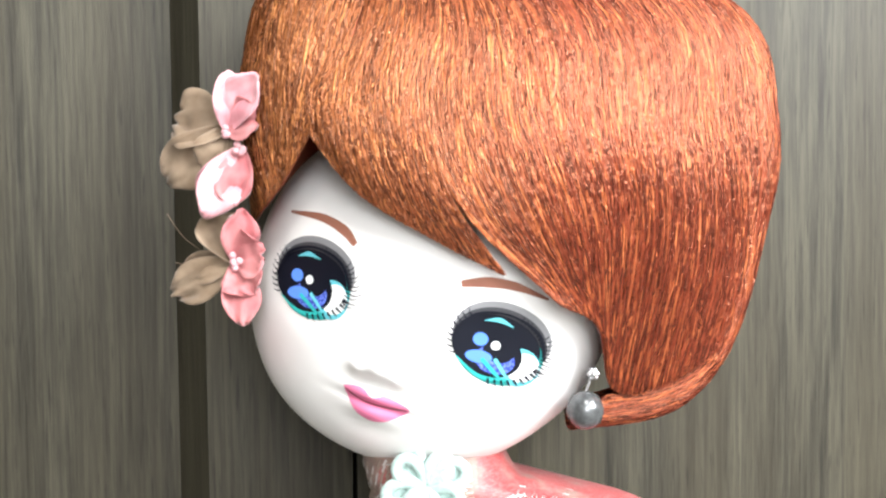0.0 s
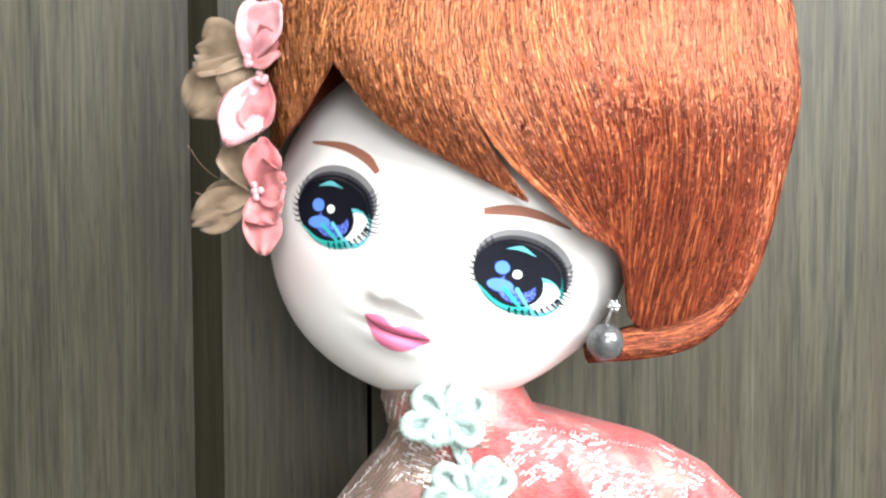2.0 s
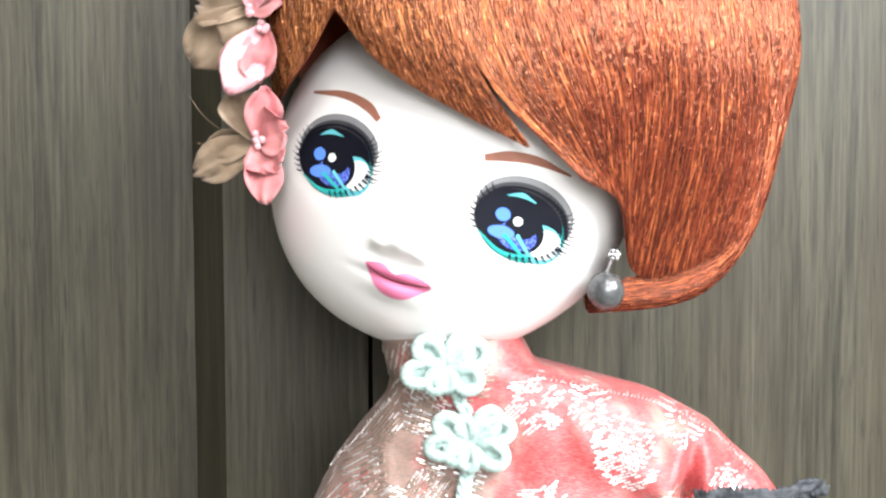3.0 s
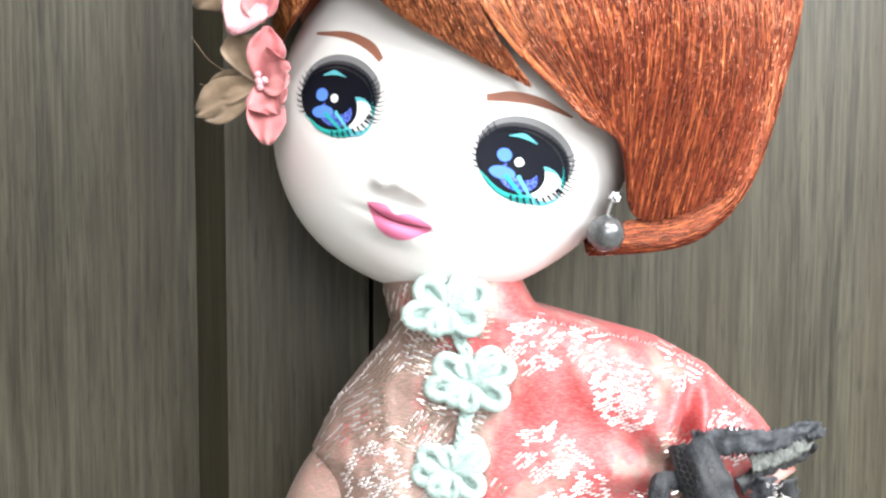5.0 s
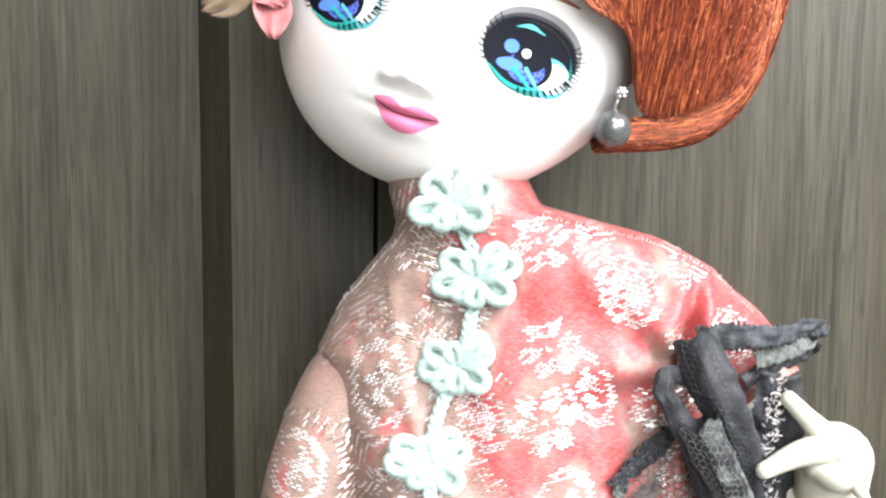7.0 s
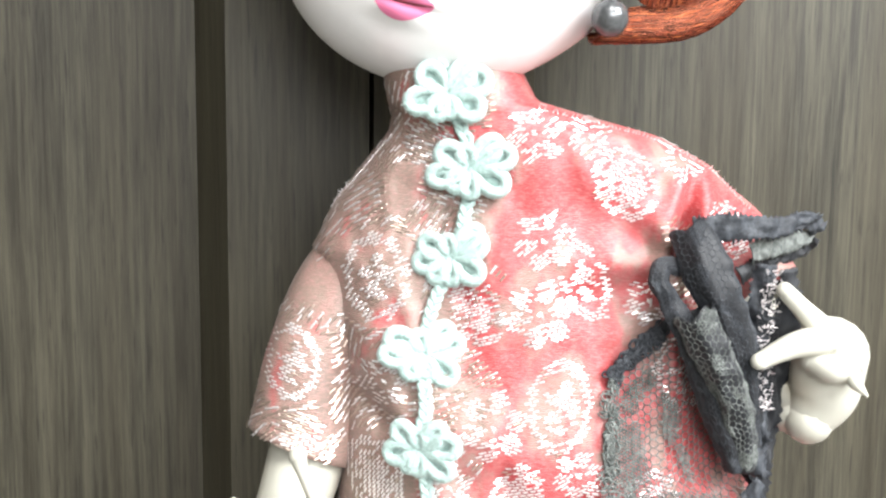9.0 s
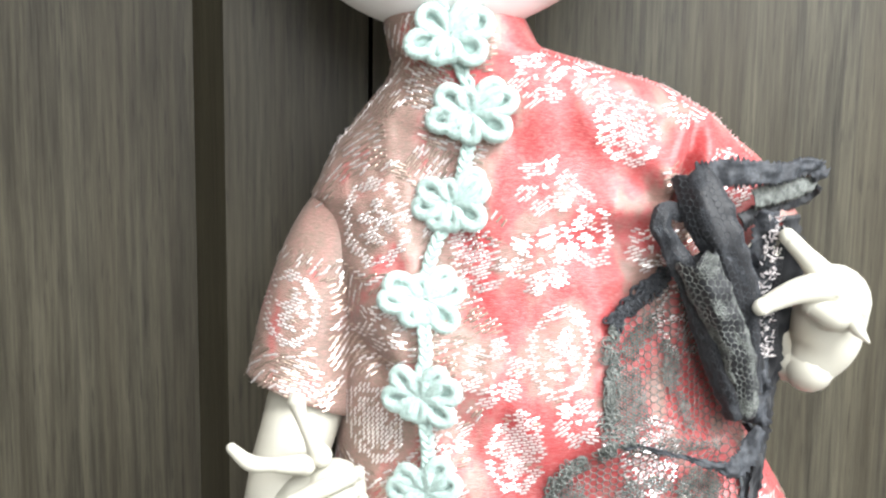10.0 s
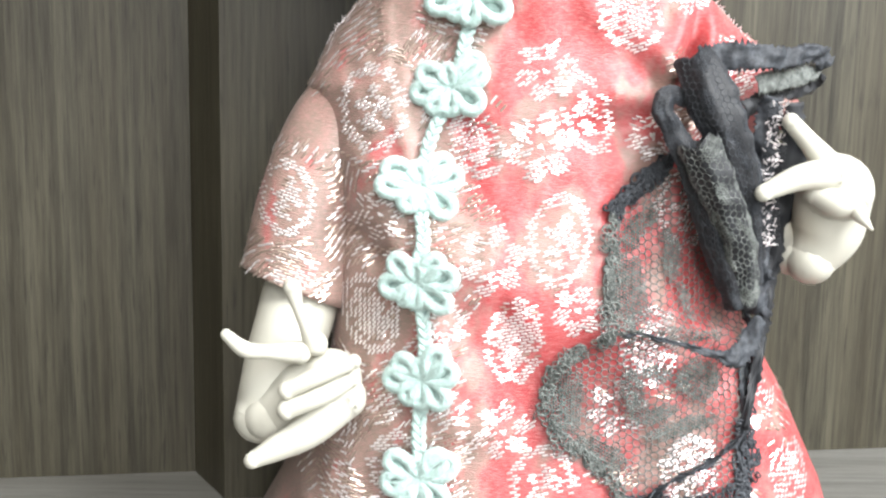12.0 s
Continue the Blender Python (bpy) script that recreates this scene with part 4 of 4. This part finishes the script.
def net(name, place, size, cell, keep, r, mat, thing, label=""):
    """A hexagonal net; place(u, v) gives a spot and normal for millimetres on the flat cloth, keep(u, v) its outline."""
    verts, faces = [], []
    h = cell * math.sqrt(3) / 2
    cache = {}

    def spot(u, v):
        key = (round(u, 3), round(v, 3))
        if key not in cache:
            cache[key] = place(u, v) if keep(u, v) else None
        return cache[key]
    for i in range(int(size[0] / (1.5 * cell)) + 2):
        for j in range(int(size[1] / (2 * h)) + 2):
            cx, cy = 1.5 * cell * i, 2 * h * j + (h if i % 2 else 0)
            ring = [(cx + cell * math.cos(k * math.pi / 3), cy + cell * math.sin(k * math.pi / 3)) for k in range(6)]
            for k in range(3):
                a, b = spot(*ring[k]), spot(*ring[k + 1])
                if a and b:
                    thread(verts, faces, a[0], b[0], a[1], r * MM)
    ob = into(raw(name, verts, faces, mat, thing, label, False), thing)
    ob["kind"] = "stuff"
    return ob


VEIL = np.array([(39.4, 93.4), (28.2, 84.3), (27.7, 70.9), (27.0, 60.7), (19.7, 55.6), (16.7, 49.0), (18.6, 40.8), (26.9, 34.8), (33, 27.0), (36, 18), (54, 18), (55.7, 30), (54.8, 43.0), (57.4, 65.0), (52.5, 73.5), (47.1, 87.3)])


def inside(x, z, poly=VEIL):
    hit = False
    for (x0, z0), (x1, z1) in zip(poly, np.roll(poly, -1, 0)):
        if (z0 > z) != (z1 > z) and x < (x1 - x0) * (z - z0) / (z1 - z0) + x0:
            hit = not hit
    return hit


def drape(x, z):
    """How far the veil stands off the dress."""
    f = 1.0 + 1.0 * noise.noise(Vector((x * 0.13, 2.2, z * 0.13)))
    ridge = 60.8 - 0.0045 * (x - 32) ** 2 - 0.10 * (x - 32)
    return f + 2.6 * math.exp(-((z - ridge - 1.2) / 2.2) ** 2)


def veil_spot(u, v):
    return on_dress(16 + u, 17 + v, drape(16 + u, 17 + v))


# woven leaves and scrolls of the lace: centre, half sizes in millimetres, turn
WOVEN = ((39.8, 74.8, 2.0, 5.6, 0.15), (42.9, 66.4, 1.3, 4.0, 0.35), (31.2, 67.6, 4.0, 8.2, 0.0), (38.5, 60.2, 11.0, 1.5, -0.12), (33.2, 49.4, 2.2, 6.2, 0.25), (37.8, 45.2, 4.2, 1.8, 0.3), (37.5, 53.5, 3.4, 1.6, -0.4),
         (45.8, 51.6, 5.6, 3.8, -0.2), (20.6, 46.5, 3.2, 8.0, -0.1), (27.2, 37.4, 5.8, 2.6, -0.4), (43.0, 42.6, 7.0, 1.8, 0.25), (33.5, 80.5, 2.0, 5.0, -0.7))


def woven(x, z):
    if not inside(x, z):
        return False
    rag = 0.34 * noise.noise(Vector((x * 0.5, 4.0, z * 0.5))) + 0.22 * noise.noise(Vector((x * 1.3, 6.0, z * 1.3)))
    for cx, cz, a, b, turn in WOVEN:
        c, s = math.cos(turn), math.sin(turn)
        p, q = ((x - cx) * c + (z - cz) * s) / a, ((z - cz) * c - (x - cx) * s) / b
        if p * p + q * q < 1 + 1.6 * rag:
            return True
    return False


net("net_veil", veil_spot, (44, 78), 0.86, lambda u, v: inside(16 + u, 17 + v), 0.125, LACEGREY, shawl, "grey hexagonal net laid over the dress")
net("woven_leaves", lambda u, v: on_dress(16 + u, 17 + v, drape(16 + u, 17 + v) + 0.1), (44, 78), 0.36, lambda u, v: woven(16 + u, 17 + v), 0.13, LACEGREY, shawl, "dense grey-green woven leaves of the lace")


def band(name, points, widths, mat, label, waves=0.0, n=70, thick=0.7, facing=(0, -1, 0)):
    """A strip of gathered lace along a line in millimetres, with depth, a ragged rim and ripples."""
    p = spline(points, n)
    w = np.interp(np.linspace(0, 1, n), np.linspace(0, 1, len(widths)), widths)
    bm = bmesh.new()
    rows = []
    for i in range(n):
        t = Vector(p[min(i + 1, n - 1)] - p[max(i - 1, 0)]).normalized()
        f = Vector(facing)
        side = t.cross(f).normalized()
        out = side.cross(t)
        row = []
        for j in range(9):
            v = j / 4 - 1
            ragged = 1 + (0.22 * math.sin(2.9 * i) + 0.30 * noise.noise(Vector((i * 0.7, v, len(points))))) * (abs(v) > 0.9)
            lift = 1.7 * waves * (math.sin(i * 0.5 + 2 * v) * 0.5 + noise.noise(Vector((i * 0.21, 2 * v, len(name)))))
            row.append(bm.verts.new((Vector(p[i]) + side * float(v * w[i] / 2 * ragged) + out * float(lift - 0.10 * v * v * w[i])) * MM))
        rows.append(row)
    for a, b in zip(rows, rows[1:]):
        for j in range(8):
            bm.faces.new((a[j], a[j + 1], b[j + 1], b[j]))
    ob = into(part(name, bm, mat, shawl, label), shawl)
    so = ob.modifiers.new("thick", "SOLIDIFY")
    so.thickness = thick * 0.4 * MM
    return ob


def veil_edge(indices, width, mat, name, label):
    pts = []
    for x, z in spline([VEIL[i] for i in indices], 5 * len(indices)):
        pts.append(np.array(on_dress(x, z, drape(x, z) + 0.4)[0]) / MM)
    band(name, pts, [width] * 3, mat, label, 0.5)


def fringe(indices, width, count, r, mat, label):
    """A ragged border of small loops of thread along the veil's outline."""
    line = spline([VEIL[i] for i in indices], 60)
    bm = bmesh.new()
    for _ in range(count):
        x, z = line[rng.randrange(60)] + np.array((rng.gauss(0, width / 2.6), rng.gauss(0, width / 2.6)))
        spot = on_dress(x, z, drape(x, z) + rng.uniform(0.1, 0.7))
        if not spot:
            continue
        p, nrm = spot
        side = nrm.orthogonal().normalized()
        other = nrm.cross(side)
        turn, a, b = rng.uniform(0, 6.28), rng.uniform(0.5, 1.3), rng.uniform(0.3, 0.8)
        ring = [np.array(p + (side * (a * math.cos(k) * math.cos(turn) - b * math.sin(k) * math.sin(turn)) + other * (a * math.cos(k) * math.sin(turn) + b * math.sin(k) * math.cos(turn)) + nrm * 0.25 * math.sin(2 * k + turn)) * MM) for k in np.linspace(0, 2 * math.pi, 11, endpoint=False)]
        tube(bm, ring, r * rng.uniform(0.7, 1.3) * MM, 5, closed=True)
    into(part("ragged_edge", bm, mat, shawl, label), shawl)["kind"] = "stuff"


fringe([0, 1], 2.6, 130, 0.26, LACENAVY, "ragged dark looped border of the lace")
fringe([1, 2, 3], 1.8, 110, 0.16, LACEGREY, "ragged grey looped border of the lace")
fringe([3, 4, 5, 6, 7, 8], 1.6, 190, 0.16, LACEGREY, "ragged grey looped border of the lace")
fringe([12, 11, 8, 9], 3.2, 150, 0.24, LACENAVY, "ragged dark looped border of the lace")
veil_edge([9, 10, 11, 12, 13], 1.8, LACENAVY, "scalloped_edge", "ragged dark scalloped border")
# The thin part of this first dark strip stands in for the fold's shadow.
band("pleat", [(26, 193, 60.0), (32, 191.0, 61.8), (40, 190.6, 60.2), (48, 191, 58.0), (53, 193, 57.6), (57.5, 196, 64)], [0.3, 0.5, 0.7, 1.8, 5.0, 3.0], LACENAVY, "painted shadow strip and dark triangle where the veil folds over", 0.5)
band("pleat", [(54.2, 192.5, 42), (48, 190.6, 37), (41, 190, 33.5), (36, 190, 29), (34, 190, 22)], [0.5, 0.7, 0.8, 0.7, 0.4], LACENAVY, "dark ruffle at the bottom of the veil", 0.9)
band("flap", [(43.0, 198.3, 112.5), (50.2, 197.0, 113.4), (59.5, 199.3, 113.2), (66.5, 203.3, 114.6), (70.0, 206.6, 112.0)], [5.0, 5.5, 4.0, 3.0, 4.0], LACENAVY, "stiff gathered lace flap over the sleeve", 0.5)
band("flap_underside", [(69.6, 207.5, 110.5), (67.6, 208.6, 108.2), (63, 206.6, 106.6), (58.5, 204.2, 105.8), (53, 200.7, 103.6)], [2.4, 3.0, 2.6, 2.6, 3.6], LACE, "black underside of the lace flap", 0.3)
band("flap_net", [(55, 200.4, 108.2), (60, 202.4, 109.2), (65, 205.0, 110.2), (69, 207.2, 110.8)], [4.0, 4.2, 4.0, 2.0], LACEGREY, "grey inner face of the lace flap", 0.3)


def roll(name, points, radii, mat, mesh_mat, label, opening=0.0):
    """A loosely rolled tube of lace, open at its upper end, with dents."""
    bm = bmesh.new()
    rr = tube(bm, np.array(points) * MM, np.array(radii) * MM, 28, 44, cap=False)
    for i, ring in enumerate(rr):
        for k, v in enumerate(ring):
            v.co += Vector((0.5, -0.6, 0.3)) * MM * noise.noise(v.co / MM * 0.35) * 0.9
            v.co += (v.co - Vector(np.mean([w.co for w in ring], axis=0))) * 0.09 * math.sin(5 * k * 2 * math.pi / 28 + 0.16 * i)
            if i < 3:
                v.co.z += opening * MM * math.sin(k * 0.9) * (3 - i) / 3
    wraps = [[np.array(v.co) for v in ring] for ring in rr]
    # The solid black body paints in the shade behind the net's holes.
    ob = into(part(name, bm, mat, shawl, label), shawl)
    so = ob.modifiers.new("thick", "SOLIDIFY")
    so.thickness = 0.3 * MM
    rows = [(np.mean([v for v in ring], axis=0), ring) for ring in wraps]

    def around(u, v):
        f = min(max(v / span, 0), 0.999) * (len(rows) - 1)
        i = int(f)
        c = rows[i][0] * (1 - f + i) + rows[i + 1][0] * (f - i)
        k = (u / (2.2 * math.pi * max(radii)) * 28) % 28
        j = int(k)
        p = rows[i][1][j] * (1 - k + j) + rows[i][1][(j + 1) % 28] * (k - j)
        q = rows[i + 1][1][j] * (1 - k + j) + rows[i + 1][1][(j + 1) % 28] * (k - j)
        p = p * (1 - f + i) + q * (f - i)
        out = Vector(p - c).normalized()
        return Vector(p) + out * 0.22 * MM, out
    span = float(np.linalg.norm(np.diff(np.array(points), axis=0), axis=1).sum())
    round_about = 2.2 * math.pi * max(radii)

    def leafy(u, v):
        return noise.noise(Vector((u * 0.28, 8.1, v * 0.20))) > 0.16
    net("lace_net", around, (round_about, span), 0.80, lambda u, v: 0 <= v < span, 0.15, mesh_mat, shawl, "open hexagonal net of the rolled lace")
    net("lace_leaves", around, (round_about, span), 0.34, lambda u, v: 0 <= v < span and leafy(u, v), 0.17, mesh_mat, shawl, "closely woven leaves of the rolled lace")


roll("lace_roll", [(42.6, 199.1, 112.8), (45.2, 196.4, 105.6), (48.8, 195.6, 98.5), (52.3, 197.6, 90.5), (54.6, 199.7, 81), (55.5, 200, 70)], [3.6, 4.4, 3.6, 3.3, 3.0, 2.4], LACE, LACENAVY, "rolled fold of black lace", 0.6)
roll("lace_roll", [(42.0, 192.8, 98.0), (46.2, 193.0, 90.2), (50.2, 194.6, 82.6), (53.4, 197.0, 73.8), (54.6, 198, 66)], [3.4, 3.3, 3.0, 2.6, 1.8], LACE, LACEGREY, "grey-green rolled fold of lace with an open end", 0.9)
roll("lace_roll", [(40.6, 198.8, 105.4), (37.2, 196.6, 106.0), (36.2, 195.8, 103.0), (38.4, 195.6, 99.4), (41.2, 196.0, 94.6), (46, 197.5, 86), (51, 198.5, 74), (54, 198.5, 66)], [1.1, 1.5, 1.6, 1.6, 2.0, 3.0, 3.2, 2.4], LACE, LACENAVY, "thin looped fold of black lace", 0.3)
band("shawl_end", [(62.6, 201.2, 105.0), (63.2, 202.0, 92.1), (61.5, 203, 80.0), (60.0, 202.0, 66), (58.4, 199.6, 55), (55.6, 195.6, 42)], [3.5, 6.5, 4.0, 3.0, 2.4, 1.6], LACE, "hanging black end of the shawl", 0.5)
band("shawl_end", [(57.6, 199.0, 106.0), (56.6, 198.6, 96.6), (56.4, 198.4, 86.0), (57.0, 199.2, 76.0), (57.6, 199.0, 64)], [4.4, 5.2, 5.0, 5.0, 4.0], LACENAVY, "black gathered end of the shawl", 0.9)


def spot_on_band(points, width, u, v):
    p = spline(points, 60)
    f = min(max(u, 0), 0.999) * 59
    i = int(f)
    q = p[i] + (p[min(i + 1, 59)] - p[i]) * (f - i)
    t = Vector(p[min(i + 1, 59)] - p[max(i - 1, 0)]).normalized()
    side = t.cross(Vector((0, -1, 0))).normalized()
    return (Vector(q) + side * v + Vector((0, -1.0, 0))) * MM, Vector((0, -1, 0))


SILVERLINE = [(58.6, 199.0, 105.5), (57.8, 198.4, 96.6), (57.2, 198.2, 87.0), (58.3, 198.4, 77.8)]
# Short silver slivers scattered to put glints on the dark lace.
sil_v, sil_f = [], []
for _ in range(150):
    p, nrm = spot_on_band(SILVERLINE, 3, rng.random(), rng.uniform(-1.6, 1.6))
    a = rng.uniform(0, 6.28)
    thread(sil_v, sil_f, p, p + Vector((math.cos(a), rng.uniform(-0.3, 0.3), math.sin(a))) * 0.9 * MM, nrm, 0.14 * MM)
into(raw("silver_glints", sil_v, sil_f, SILVER, shawl, "silver threads added as glints on the lace", False), shawl)["kind"] = "stuff"
net("side_net", lambda u, v: spot_on_band(SILVERLINE, 4, v / 30, u - 2.6), (5.2, 30), 0.55, lambda u, v: 0 < u < 5.2 and 0 < v < 30, 0.09, LACE, shawl)
